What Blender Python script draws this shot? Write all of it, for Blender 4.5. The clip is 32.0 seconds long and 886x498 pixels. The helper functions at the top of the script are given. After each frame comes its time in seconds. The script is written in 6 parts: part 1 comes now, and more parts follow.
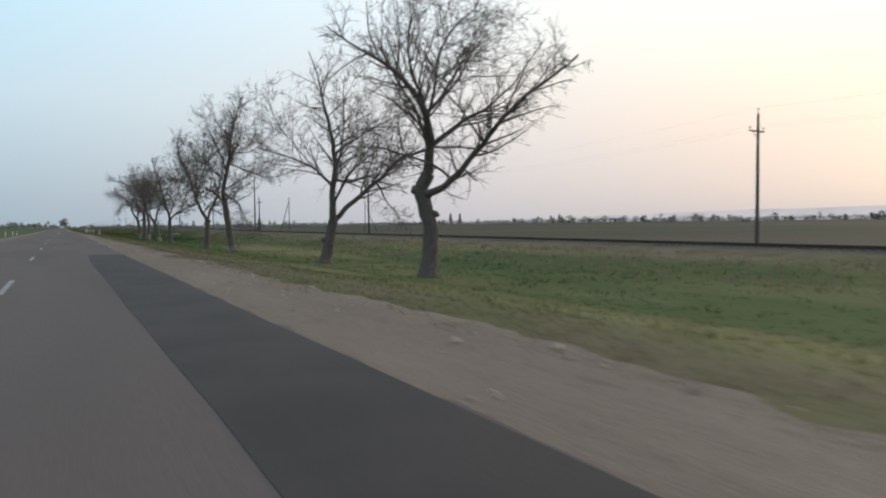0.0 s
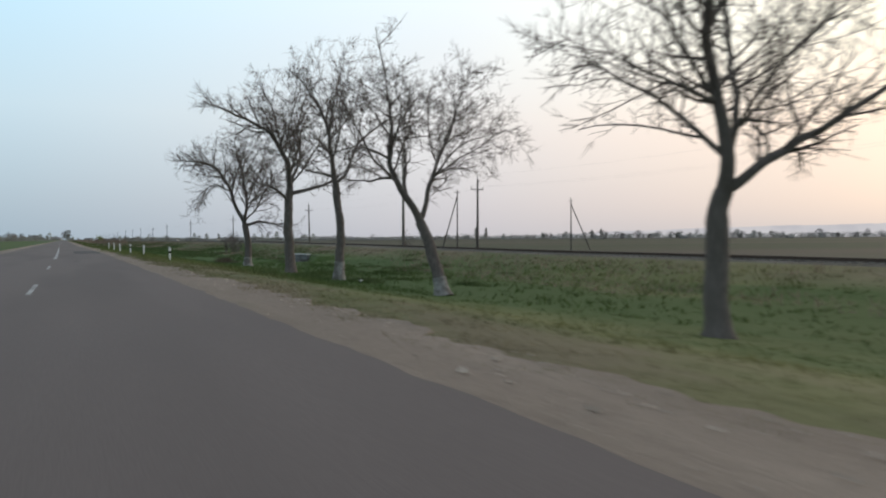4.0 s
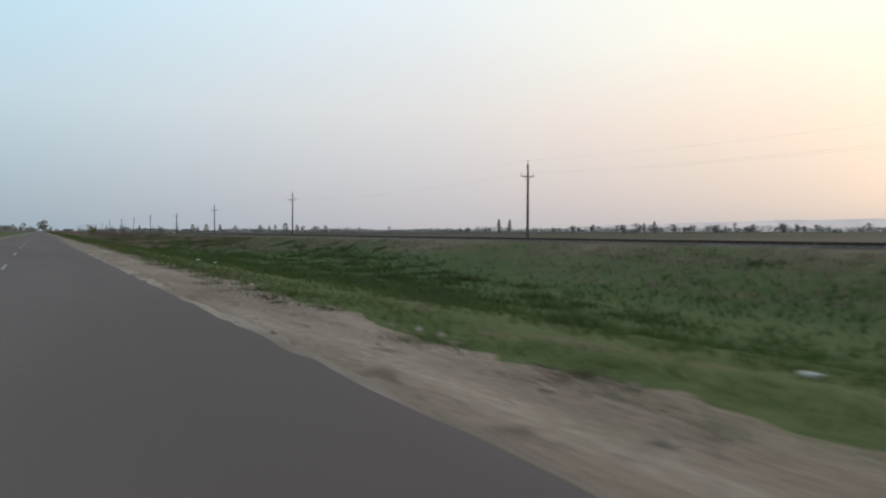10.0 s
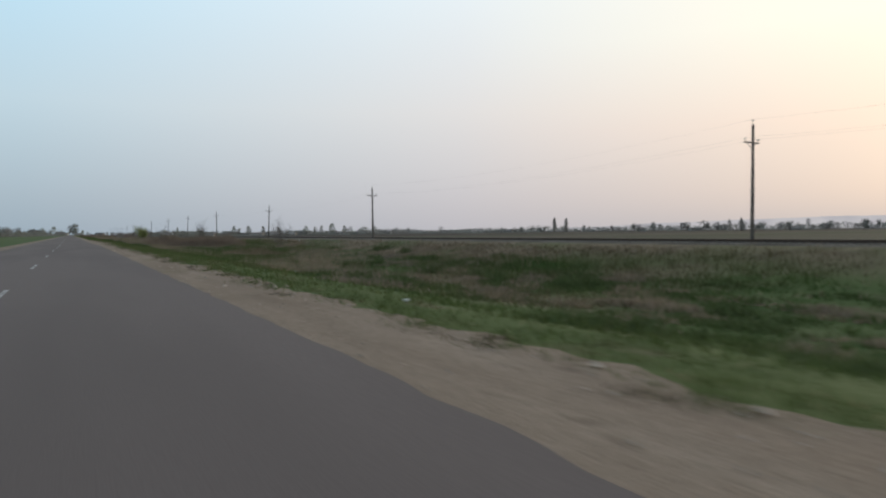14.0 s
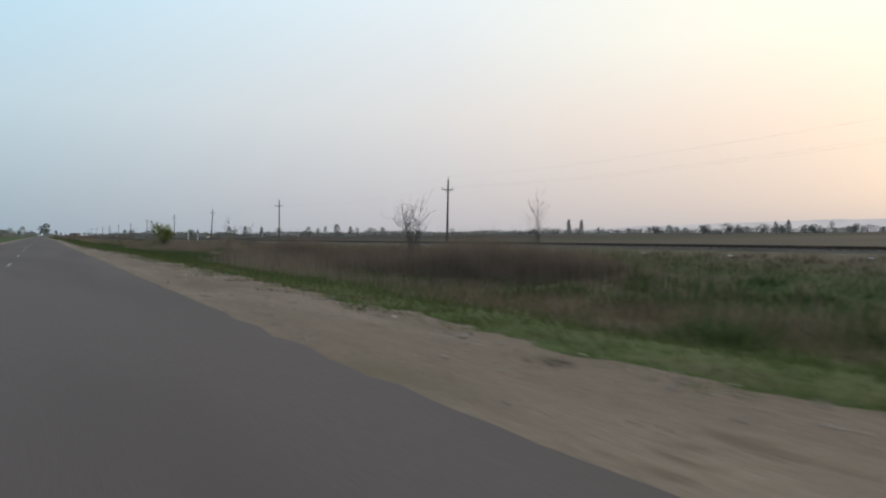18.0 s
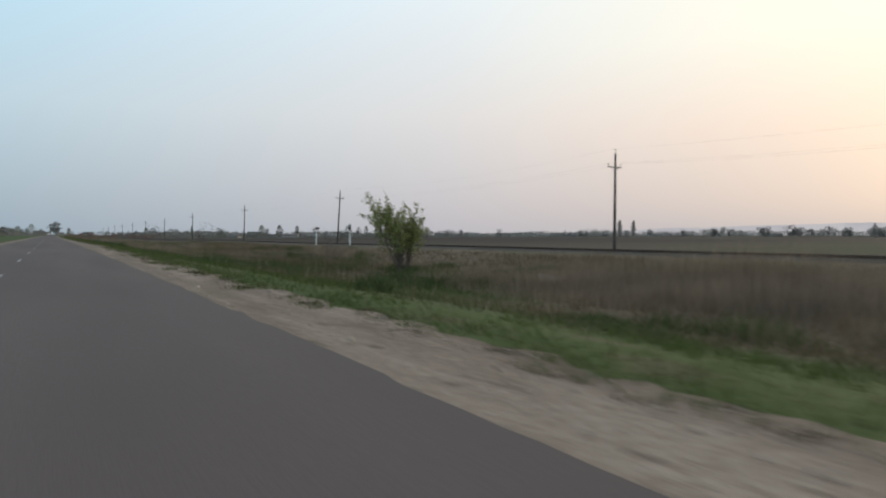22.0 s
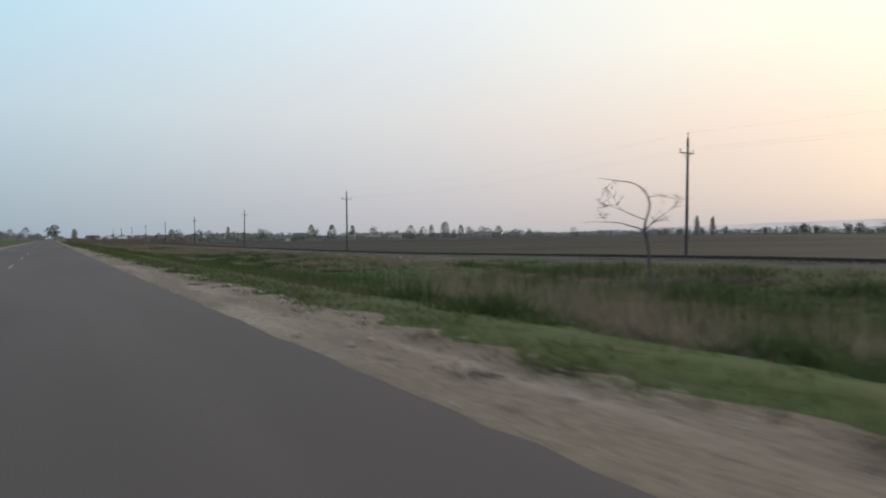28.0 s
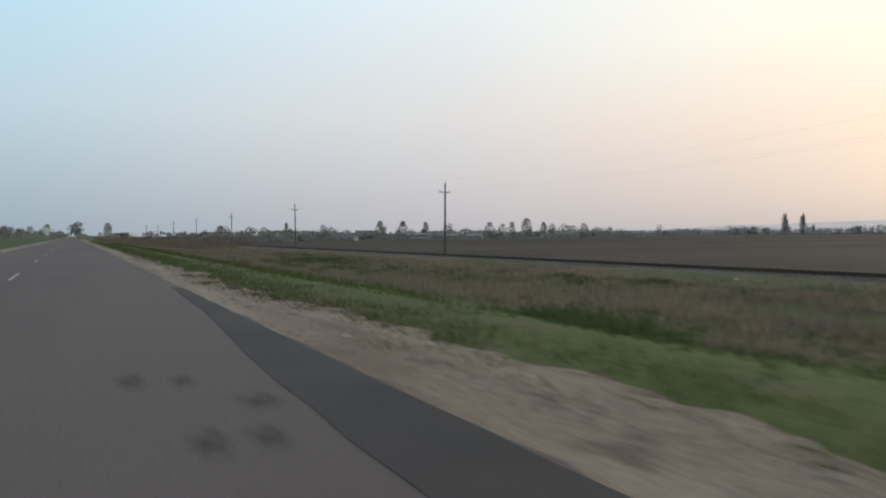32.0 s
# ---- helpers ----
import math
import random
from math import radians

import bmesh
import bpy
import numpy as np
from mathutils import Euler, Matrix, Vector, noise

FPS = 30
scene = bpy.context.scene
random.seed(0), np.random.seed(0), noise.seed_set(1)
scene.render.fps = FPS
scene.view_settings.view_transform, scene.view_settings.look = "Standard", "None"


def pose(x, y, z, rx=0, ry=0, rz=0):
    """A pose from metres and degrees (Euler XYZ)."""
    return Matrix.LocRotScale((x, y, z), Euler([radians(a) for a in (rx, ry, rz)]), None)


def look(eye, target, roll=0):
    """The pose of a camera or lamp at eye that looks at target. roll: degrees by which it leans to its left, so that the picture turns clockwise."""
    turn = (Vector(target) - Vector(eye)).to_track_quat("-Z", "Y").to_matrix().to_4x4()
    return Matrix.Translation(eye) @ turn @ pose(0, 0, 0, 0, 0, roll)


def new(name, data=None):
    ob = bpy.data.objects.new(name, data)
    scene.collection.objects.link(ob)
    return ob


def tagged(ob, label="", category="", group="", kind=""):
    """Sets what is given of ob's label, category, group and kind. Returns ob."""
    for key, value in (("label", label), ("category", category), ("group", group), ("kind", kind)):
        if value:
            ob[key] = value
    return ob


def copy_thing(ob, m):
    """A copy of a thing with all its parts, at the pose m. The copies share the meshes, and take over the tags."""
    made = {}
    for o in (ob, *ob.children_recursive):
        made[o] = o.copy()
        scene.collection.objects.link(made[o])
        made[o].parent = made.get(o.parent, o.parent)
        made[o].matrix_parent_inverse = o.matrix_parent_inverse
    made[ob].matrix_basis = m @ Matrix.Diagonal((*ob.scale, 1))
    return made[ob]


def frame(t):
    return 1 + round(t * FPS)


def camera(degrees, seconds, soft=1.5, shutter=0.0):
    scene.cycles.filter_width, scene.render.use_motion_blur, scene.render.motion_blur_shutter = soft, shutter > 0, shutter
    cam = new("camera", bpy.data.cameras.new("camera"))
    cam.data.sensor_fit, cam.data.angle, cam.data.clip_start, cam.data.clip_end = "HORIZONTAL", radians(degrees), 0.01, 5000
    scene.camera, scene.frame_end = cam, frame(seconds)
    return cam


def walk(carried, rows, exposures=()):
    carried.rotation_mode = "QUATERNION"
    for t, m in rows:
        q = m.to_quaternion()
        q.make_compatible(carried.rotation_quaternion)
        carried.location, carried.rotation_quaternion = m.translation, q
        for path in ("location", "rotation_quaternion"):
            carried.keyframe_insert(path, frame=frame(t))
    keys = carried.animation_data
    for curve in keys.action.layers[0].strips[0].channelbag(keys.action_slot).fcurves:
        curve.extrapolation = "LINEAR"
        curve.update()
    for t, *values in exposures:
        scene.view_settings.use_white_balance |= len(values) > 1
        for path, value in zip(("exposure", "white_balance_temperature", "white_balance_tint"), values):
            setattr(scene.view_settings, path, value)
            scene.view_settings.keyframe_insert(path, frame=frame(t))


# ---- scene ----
cam = camera(66.0, 32.0, soft=2.0, shutter=0.2)
PATH = [
    (0.0, pose(0.06, 49.59, 1.35, 87.84, 0.66, -29.19)),
    (0.5, pose(0.06, 63.36, 1.35, 88.25, 0.84, -29.38)),
    (1.0, pose(0.06, 77.14, 1.35, 87.88, 1.29, -29.51)),
    (1.5, pose(0.08, 90.91, 1.35, 87.76, 1.59, -29.79)),
    (2.0, pose(0.05, 104.70, 1.35, 87.69, 1.54, -29.62)),
    (2.5, pose(0.05, 118.49, 1.35, 88.31, 0.50, -29.81)),
    (4.5, pose(0.04, 173.85, 1.35, 89.05, 0.49, -28.80)),
    (5.0, pose(0.02, 187.60, 1.35, 88.76, 0.96, -28.61)),
    (5.5, pose(0.01, 201.24, 1.35, 88.82, 0.50, -28.65)),
    (6.0, pose(-0.03, 215.02, 1.35, 88.49, -0.13, -28.85)),
    (6.5, pose(-0.02, 228.79, 1.35, 88.61, -0.34, -29.15)),
    (7.0, pose(-0.01, 242.76, 1.35, 88.69, -0.14, -29.43)),
    (7.5, pose(0.00, 256.17, 1.35, 88.61, 0.41, -30.06)),
    (8.0, pose(0.01, 270.19, 1.35, 88.40, 0.38, -30.63)),
    (8.5, pose(0.03, 283.87, 1.35, 88.32, 0.43, -30.90)),
    (9.0, pose(0.03, 297.62, 1.35, 88.46, -0.08, -30.65)),
    (9.5, pose(0.05, 311.10, 1.35, 88.48, -0.15, -30.72)),
    (10.0, pose(0.06, 325.19, 1.35, 88.48, -0.03, -30.54)),
    (10.5, pose(0.08, 338.73, 1.35, 88.45, 0.40, -30.51)),
    (11.0, pose(0.09, 352.99, 1.35, 88.34, 0.62, -30.40)),
    (11.5, pose(0.09, 366.58, 1.35, 88.50, 0.45, -30.33)),
    (12.0, pose(0.10, 380.36, 1.35, 88.54, 0.35, -30.23)),
    (12.5, pose(0.10, 393.85, 1.35, 88.53, 0.25, -30.17)),
    (13.0, pose(0.09, 407.95, 1.35, 88.45, 0.51, -29.41)),
    (13.5, pose(0.08, 421.55, 1.35, 88.32, 0.49, -29.05)),
    (14.0, pose(0.06, 435.55, 1.35, 88.51, 0.54, -28.60)),
    (14.5, pose(0.05, 449.34, 1.35, 88.69, 0.45, -28.79)),
    (16.5, pose(-0.00, 504.47, 1.35, 88.67, 0.34, -30.09)),
    (17.0, pose(-0.00, 518.25, 1.35, 89.06, 0.06, -30.23)),
    (17.5, pose(0.01, 532.02, 1.35, 89.08, 0.32, -30.30)),
    (18.0, pose(0.01, 546.09, 1.35, 88.68, 0.31, -30.45)),
    (18.5, pose(0.03, 559.40, 1.35, 88.50, 0.30, -30.71)),
    (19.0, pose(0.03, 573.58, 1.35, 88.39, 0.62, -30.41)),
    (19.5, pose(0.04, 586.85, 1.35, 88.38, 0.61, -30.52)),
    (20.0, pose(0.04, 601.00, 1.35, 88.48, 0.30, -30.28)),
    (20.5, pose(0.04, 614.70, 1.35, 88.58, 0.45, -30.34)),
    (21.0, pose(0.02, 628.68, 1.35, 88.69, 0.19, -30.03)),
    (21.5, pose(0.01, 642.13, 1.35, 88.78, 0.01, -29.98)),
    (22.0, pose(-0.01, 656.53, 1.35, 88.78, -0.04, -29.82)),
    (22.5, pose(-0.00, 669.72, 1.35, 88.69, 0.02, -29.60)),
    (23.0, pose(-0.02, 683.99, 1.35, 88.71, -0.29, -29.39)),
    (23.5, pose(-0.03, 697.21, 1.35, 88.71, -0.53, -29.46)),
    (24.0, pose(-0.03, 711.25, 1.35, 88.86, -0.46, -29.67)),
    (24.5, pose(-0.02, 724.66, 1.35, 88.97, -0.22, -30.08)),
    (25.0, pose(-0.01, 738.84, 1.35, 88.84, 0.85, -30.21)),
    (25.5, pose(0.02, 752.22, 1.35, 88.88, 1.05, -30.47)),
    (27.5, pose(-0.02, 807.17, 1.35, 88.87, 0.63, -30.37)),
    (28.0, pose(-0.05, 821.51, 1.35, 88.82, 0.52, -29.97)),
    (28.5, pose(-0.07, 835.00, 1.35, 88.81, 0.71, -29.74)),
    (29.0, pose(-0.11, 848.79, 1.35, 88.73, 1.03, -29.36)),
    (29.5, pose(-0.13, 862.58, 1.35, 88.68, 1.14, -29.27)),
    (30.0, pose(-0.15, 876.50, 1.35, 88.70, 1.12, -29.13)),
    (30.5, pose(-0.15, 889.90, 1.35, 88.66, 1.11, -29.24)),
    (31.0, pose(-0.15, 903.93, 1.35, 88.67, 0.51, -28.96)),
    (31.5, pose(-0.14, 917.55, 1.35, 88.66, 0.34, -28.86)),
    (32.0, pose(-0.14, 931.29, 1.35, 88.75, 0.35, -28.49)),
]
walk(cam, PATH, [(0.0, 0.2), (1.0, 0.3), (2.5, 0.28), (4.5, 0.2), (6.0, 0.18), (8.0, 0.05), (32.0, 0.03)])

# ---- sky, sun ----
SUN_AZ, SUN_EL = radians(82), radians(9)
sun_dir = Vector((math.sin(SUN_AZ) * math.cos(SUN_EL), math.cos(SUN_AZ) * math.cos(SUN_EL), math.sin(SUN_EL)))


def build_world():
    w = bpy.data.worlds.new("dusk_sky")
    w.use_nodes = True
    nt = w.node_tree
    nt.nodes.clear()
    N, L = nt.nodes.new, nt.links.new
    out, bg = N("ShaderNodeOutputWorld"), N("ShaderNodeBackground")
    L(bg.outputs[0], out.inputs[0])
    tc, nrm, sep = N("ShaderNodeTexCoord"), N("ShaderNodeVectorMath"), N("ShaderNodeSeparateXYZ")
    nrm.operation = "NORMALIZE"
    L(tc.outputs["Generated"], nrm.inputs[0])
    L(nrm.outputs[0], sep.inputs[0])
    flat, fn, dot = N("ShaderNodeCombineXYZ"), N("ShaderNodeVectorMath"), N("ShaderNodeVectorMath")
    fn.operation, dot.operation = "NORMALIZE", "DOT_PRODUCT"
    L(sep.outputs[0], flat.inputs[0])
    L(sep.outputs[1], flat.inputs[1])
    L(flat.outputs[0], fn.inputs[0])
    L(fn.outputs[0], dot.inputs[0])
    dot.inputs[1].default_value = (math.sin(SUN_AZ), math.cos(SUN_AZ), 0)

    def ramp(stops):
        r = N("ShaderNodeValToRGB")
        el = r.color_ramp.elements
        while len(el) < len(stops):
            el.new(0.5)
        for e, (p, c) in zip(el, stops):
            e.position, e.color = p, (*c, 1)
        L(sep.outputs[2], r.inputs[0])
        return r
    cool = ramp([(0.0, (0.36, 0.45, 0.53)), (0.05, (0.42, 0.52, 0.60)), (0.17, (0.56, 0.71, 0.80)), (0.33, (0.56, 0.83, 1.0)), (0.6, (0.56, 0.70, 0.80)), (1.0, (0.52, 0.58, 0.64))])
    mid = ramp([(0.0, (0.54, 0.53, 0.57)), (0.05, (0.61, 0.595, 0.63)), (0.17, (0.79, 0.77, 0.765)), (0.33, (0.86, 0.94, 0.98)), (0.6, (0.72, 0.76, 0.78)), (1.0, (0.52, 0.58, 0.64))])
    warm = ramp([(0.0, (0.58, 0.54, 0.54)), (0.05, (0.74, 0.63, 0.58)), (0.14, (0.97, 0.785, 0.66)), (0.26, (1.10, 1.04, 0.87)), (0.42, (1.15, 1.08, 0.93)), (1.0, (0.52, 0.58, 0.64))])

    def mrange(a, b, src):
        m = N("ShaderNodeMapRange")
        m.inputs[1].default_value, m.inputs[2].default_value = a, b
        L(src, m.inputs[0])
        return m.outputs[0]

    def mix(f, a, b):
        m = N("ShaderNodeMix")
        m.data_type = "RGBA"
        L(f, m.inputs[0])
        L(a, m.inputs[6])
        L(b, m.inputs[7])
        return m.outputs[2]
    c1 = mix(mrange(0.08, 0.62, dot.outputs[1]), cool.outputs[0], mid.outputs[0])
    c2 = mix(mrange(0.62, 0.95, dot.outputs[1]), c1, warm.outputs[0])
    # the physical sky, veiled by dusk haze
    sky = N("ShaderNodeTexSky")
    sky.sky_type, sky.sun_disc = "NISHITA", False
    sky.sun_elevation, sky.sun_rotation = SUN_EL, SUN_AZ
    sky.dust_density = 3.0
    sc = N("ShaderNodeMix")
    sc.data_type, sc.blend_type = "RGBA", "MULTIPLY"
    sc.inputs[0].default_value = 1.0
    sc.inputs[7].default_value = (0.1, 0.1, 0.1, 1)
    L(sky.outputs[0], sc.inputs[6])
    veil = N("ShaderNodeMix")
    veil.data_type = "RGBA"
    veil.inputs[0].default_value = 0.9
    L(sc.outputs[2], veil.inputs[6])
    L(c2, veil.inputs[7])
    L(veil.outputs[2], bg.inputs[0])
    bg.inputs[1].default_value = 1.0
    scene.world = w


build_world()
sun = new("sun", bpy.data.lights.new("sun", "SUN"))
sun.data.energy, sun.data.angle, sun.data.color = 0.8, radians(14), (1.0, 0.86, 0.68)
sun.matrix_world = look(sun_dir * 50, (0, 0, 0))


# ---- materials ----
def mat(name, cols, scale=2.0, coarse=0.15, rough=0.9, bump=0.3, bscale=None, stretch=(1, 1, 1), rand=0.0, metal=0.0, spec=0.3, island=False):
    """Three colours mixed by fine and coarse noise in world metres, with relief; rand varies by object."""
    m = bpy.data.materials.new(name)
    m.use_nodes = True
    nt = m.node_tree
    N, L = nt.nodes.new, nt.links.new
    b = nt.nodes["Principled BSDF"]
    b.inputs["Roughness"].default_value = rough
    b.inputs["Metallic"].default_value = metal
    b.inputs["Specular IOR Level"].default_value = spec
    geo, mp = N("ShaderNodeNewGeometry"), N("ShaderNodeMapping")
    mp.inputs["Scale"].default_value = stretch
    L(geo.outputs["Position"], mp.inputs[0])

    def noise_at(s, d):
        n = N("ShaderNodeTexNoise")
        n.inputs["Scale"].default_value, n.inputs["Detail"].default_value = s, d
        L(mp.outputs[0], n.inputs["Vector"])
        return n.outputs["Fac"]

    def sharp(v, lo, hi):
        r = N("ShaderNodeMapRange")
        r.inputs[1].default_value, r.inputs[2].default_value = lo, hi
        L(v, r.inputs[0])
        return r.outputs[0]

    def mix(f, a, c):
        x = N("ShaderNodeMix")
        x.data_type = "RGBA"
        if isinstance(f, float):
            x.inputs[0].default_value = f
        else:
            L(f, x.inputs[0])
        for i, v in ((6, a), (7, c)):
            if isinstance(v, tuple):
                x.inputs[i].default_value = (*v, 1)
            else:
                L(v, x.inputs[i])
        return x.outputs[2]
    fine, big = noise_at(scale, 6), noise_at(coarse, 3)
    col = mix(sharp(fine, 0.35, 0.65), cols[0], cols[1])
    if len(cols) > 2:
        col = mix(sharp(big, 0.42, 0.62), col, cols[2])
    if rand:
        rnd = (geo.outputs["Random Per Island"] if island else N("ShaderNodeObjectInfo").outputs["Random"])
        hs = N("ShaderNodeHueSaturation")
        L(col, hs.inputs["Color"])
        L(sharp_range(N, L, rnd, 1 - rand, 1 + rand), hs.inputs["Value"])
        col = hs.outputs[0]
    L(col, b.inputs["Base Color"])
    if bump:
        bp = N("ShaderNodeBump")
        bp.inputs["Strength"].default_value = bump
        bp.inputs["Distance"].default_value = 0.03
        L(noise_at(bscale or scale * 3, 5), bp.inputs["Height"])
        L(bp.outputs[0], b.inputs["Normal"])
    m["col_out"] = 1
    return m


def sharp_range(N, L, v, lo, hi):
    r = N("ShaderNodeMapRange")
    r.inputs[3].default_value, r.inputs[4].default_value = lo, hi
    L(v, r.inputs[0])
    return r.outputs[0]


def thin(m, share=0.5):
    """Lets light through: blades and leaves glow a little when lit from behind."""
    nt = m.node_tree
    b, out = nt.nodes["Principled BSDF"], nt.nodes["Material Output"]
    tr, mx = nt.nodes.new("ShaderNodeBsdfTranslucent"), nt.nodes.new("ShaderNodeMixShader")
    src = b.inputs["Base Color"].links[0].from_socket
    nt.links.new(src, tr.inputs[0])
    mx.inputs[0].default_value = share
    nt.links.new(b.outputs[0], mx.inputs[1])
    nt.links.new(tr.outputs[0], mx.inputs[2])
    nt.links.new(mx.outputs[0], out.inputs[0])
    return m


def meadow_nodes(nt):
    """Colour of the roadside growth by place: faded grass under the first trees, lush and dry drifts, dead stalks, far fields."""
    N, L = nt.nodes.new, nt.links.new
    geo, sep = N("ShaderNodeNewGeometry"), N("ShaderNodeSeparateXYZ")
    L(geo.outputs["Position"], sep.inputs[0])
    flat = N("ShaderNodeCombineXYZ")
    L(sep.outputs[0], flat.inputs[0])
    L(sep.outputs[1], flat.inputs[1])

    def nz(s, d=4, st=(1, 1, 1)):
        mp = N("ShaderNodeMapping")
        mp.inputs["Scale"].default_value = st
        L(flat.outputs[0], mp.inputs[0])
        n = N("ShaderNodeTexNoise")
        n.inputs["Scale"].default_value, n.inputs["Detail"].default_value = s, d
        L(mp.outputs[0], n.inputs["Vector"])
        return n.outputs["Fac"]

    def mr(v, a, c, lo=0.0, hi=1.0):
        r = N("ShaderNodeMapRange")
        for i, x in ((1, a), (2, c), (3, lo), (4, hi)):
            r.inputs[i].default_value = x
        L(v, r.inputs[0])
        return r.outputs[0]

    def mul(a, c):
        r = N("ShaderNodeMath")
        r.operation = "MULTIPLY"
        L(a, r.inputs[0])
        L(c, r.inputs[1])
        return r.outputs[0]

    def mix(f, a, c):
        x = N("ShaderNodeMix")
        x.data_type = "RGBA"
        L(f, x.inputs[0])
        for i, v in ((6, a), (7, c)):
            if isinstance(v, tuple):
                x.inputs[i].default_value = (*v, 1)
            else:
                L(v, x.inputs[i])
        return x.outputs[2]
    Y = sep.outputs[1]
    # drifts wander to and from the road
    wander = N("ShaderNodeMath")
    wander.operation = "ADD"
    L(sep.outputs[0], wander.inputs[0])
    L(mr(nz(0.07, 5, (1, 0.6, 1)), 0.2, 0.8, -7.0, 7.0), wander.inputs[1])
    X = wander.outputs[0]
    green = mix(mr(nz(0.8, 5, (1, 0.5, 1)), 0.3, 0.7), (0.050, 0.080, 0.028), (0.074, 0.103, 0.038))
    green = mix(mr(nz(0.07, 4, (1, 0.35, 1)), 0.45, 0.66, 0, 0.6), green, (0.082, 0.102, 0.040))
    green = mix(mul(mr(Y, 215, 170), mr(nz(0.10, 4, (1, 0.4, 1)), 0.3, 0.6)), green, (0.168, 0.152, 0.074))
    lush = mul(mr(nz(0.11, 4, (1, 0.25, 1)), 0.37, 0.54), mul(mr(X, 9, 15), mr(X, 36, 30)))
    green = mix(mul(lush, mr(Y, 150, 230, 0.75, 1)), green, (0.045, 0.076, 0.024))
    dry = mix(mr(nz(0.5, 5), 0.35, 0.65), (0.108, 0.086, 0.060), (0.168, 0.135, 0.095))
    # dead weeds: the stretch after the bare trees and the strip along the railway
    z1 = mul(mr(Y, 410, 480), mr(Y, 655, 635))
    z2 = mul(mr(Y, 635, 655), mr(Y, 850, 790))
    share = N("ShaderNodeMath")
    share.operation = "ADD"
    L(mul(z1, mr(nz(0.10, 4, (1, 0.5, 1)), 0.46, 0.58)), share.inputs[0])
    L(mul(mul(z2, mr(X, 9, 14, 0.4, 1)), mr(nz(0.10, 4, (1, 0.5, 1)), 0.34, 0.5)), share.inputs[1])
    late = mul(mr(Y, 620, 660), mul(mr(X, 24, 32), mr(nz(0.05, 3), 0.33, 0.55)))
    strip = N("ShaderNodeMath")
    strip.operation = "MAXIMUM"
    L(late, strip.inputs[0])
    L(mul(mr(sep.outputs[0], 31, 36), mr(nz(0.05, 3), 0.35, 0.6)), strip.inputs[1])
    f = N("ShaderNodeMath")
    f.operation = "MAXIMUM"
    L(mul(share.outputs[0], mr(X, 8, 12)), f.inputs[0])
    L(strip.outputs[0], f.inputs[1])
    col = mix(f.outputs[0], green, dry)
    # fresher, yellower grass and straw on the trodden verge
    verge = mul(mr(sep.outputs[0], 11.0, 7.5), mr(sep.outputs[0], 0, 3))
    col = mix(mul(verge, mr(nz(0.45, 4, (1, 0.4, 1)), 0.3, 0.6, 0.2, 0.75)), col, (0.074, 0.096, 0.034))
    col = mix(mul(verge, mr(nz(0.7, 4, (1, 0.5, 1)), 0.55, 0.68, 0, 0.7)), col, (0.122, 0.106, 0.066))
    # bright young grass on the bank by the stream
    east = mr(sep.outputs[0], 0, 3)
    col = mix(mul(mul(mul(mr(sep.outputs[0], 11.5, 8.0), east), mul(mr(Y, 188, 205), mr(Y, 290, 248))), mr(nz(0.3, 4, (1, 0.5, 1)), 0.3, 0.55, 0.3, 0.8)), col, (0.108, 0.124, 0.046))
    # trodden straw and bare earth between the first trees and the shoulder
    col = mix(mul(mul(mul(mr(sep.outputs[0], 10.5, 6.0), east), mr(Y, 225, 190)), mr(nz(0.35, 5, (1, 0.45, 1)), 0.36, 0.58, 0.15, 0.85)), col, (0.140, 0.115, 0.080))
    # browner drifts in the meadow near the village
    col = mix(mul(mr(Y, 800, 850), mr(nz(0.10, 5, (1, 0.3, 1)), 0.48, 0.64, 0, 0.55)), col, (0.098, 0.080, 0.052))
    soil = mix(mr(nz(0.02, 4, (0.25, 1, 1)), 0.4, 0.6), (0.040, 0.031, 0.028), (0.062, 0.049, 0.043))
    fallow = mix(mr(nz(0.012, 3, (0.3, 1, 1)), 0.42, 0.58), (0.056, 0.060, 0.036), (0.080, 0.068, 0.052))
    far = mix(mul(mr(Y, 760, 900), mr(nz(0.006, 2, (0.4, 1, 1)), 0.30, 0.43)), fallow, soil)
    strip_far = mul(mul(mr(sep.outputs[0], 70, 90), mr(sep.outputs[0], 210, 150)), mul(mr(Y, 880, 950), mr(nz(0.03, 3, (0.35, 1, 1)), 0.44, 0.56, 0, 0.45)))
    far = mix(strip_far, far, (0.060, 0.068, 0.040))
    return mix(mr(sep.outputs[0], 44.5, 51), col, far), geo, nz(2.5, 6)


def growth_material(name, bump=0.0, gain=1.0, rand=0.0, through_light=0.0):
    m = bpy.data.materials.new(name)
    m.use_nodes = True
    nt = m.node_tree
    N, L = nt.nodes.new, nt.links.new
    b = nt.nodes["Principled BSDF"]
    b.inputs["Roughness"].default_value = 0.95
    b.inputs["Specular IOR Level"].default_value = 0.1
    col, geo, relief = meadow_nodes(nt)
    if rand:
        hs = N("ShaderNodeHueSaturation")
        L(col, hs.inputs["Color"])
        L(sharp_range(N, L, geo.outputs["Random Per Island"], gain * (1 - rand), gain * (1 + rand)), hs.inputs["Value"])
        col = hs.outputs[0]
    L(col, b.inputs["Base Color"])
    if bump:
        bp = N("ShaderNodeBump")
        bp.inputs["Strength"].default_value, bp.inputs["Distance"].default_value = bump, 0.15
        L(relief, bp.inputs["Height"])
        L(bp.outputs[0], b.inputs["Normal"])
    if through_light:
        thin(m, through_light)
    return m


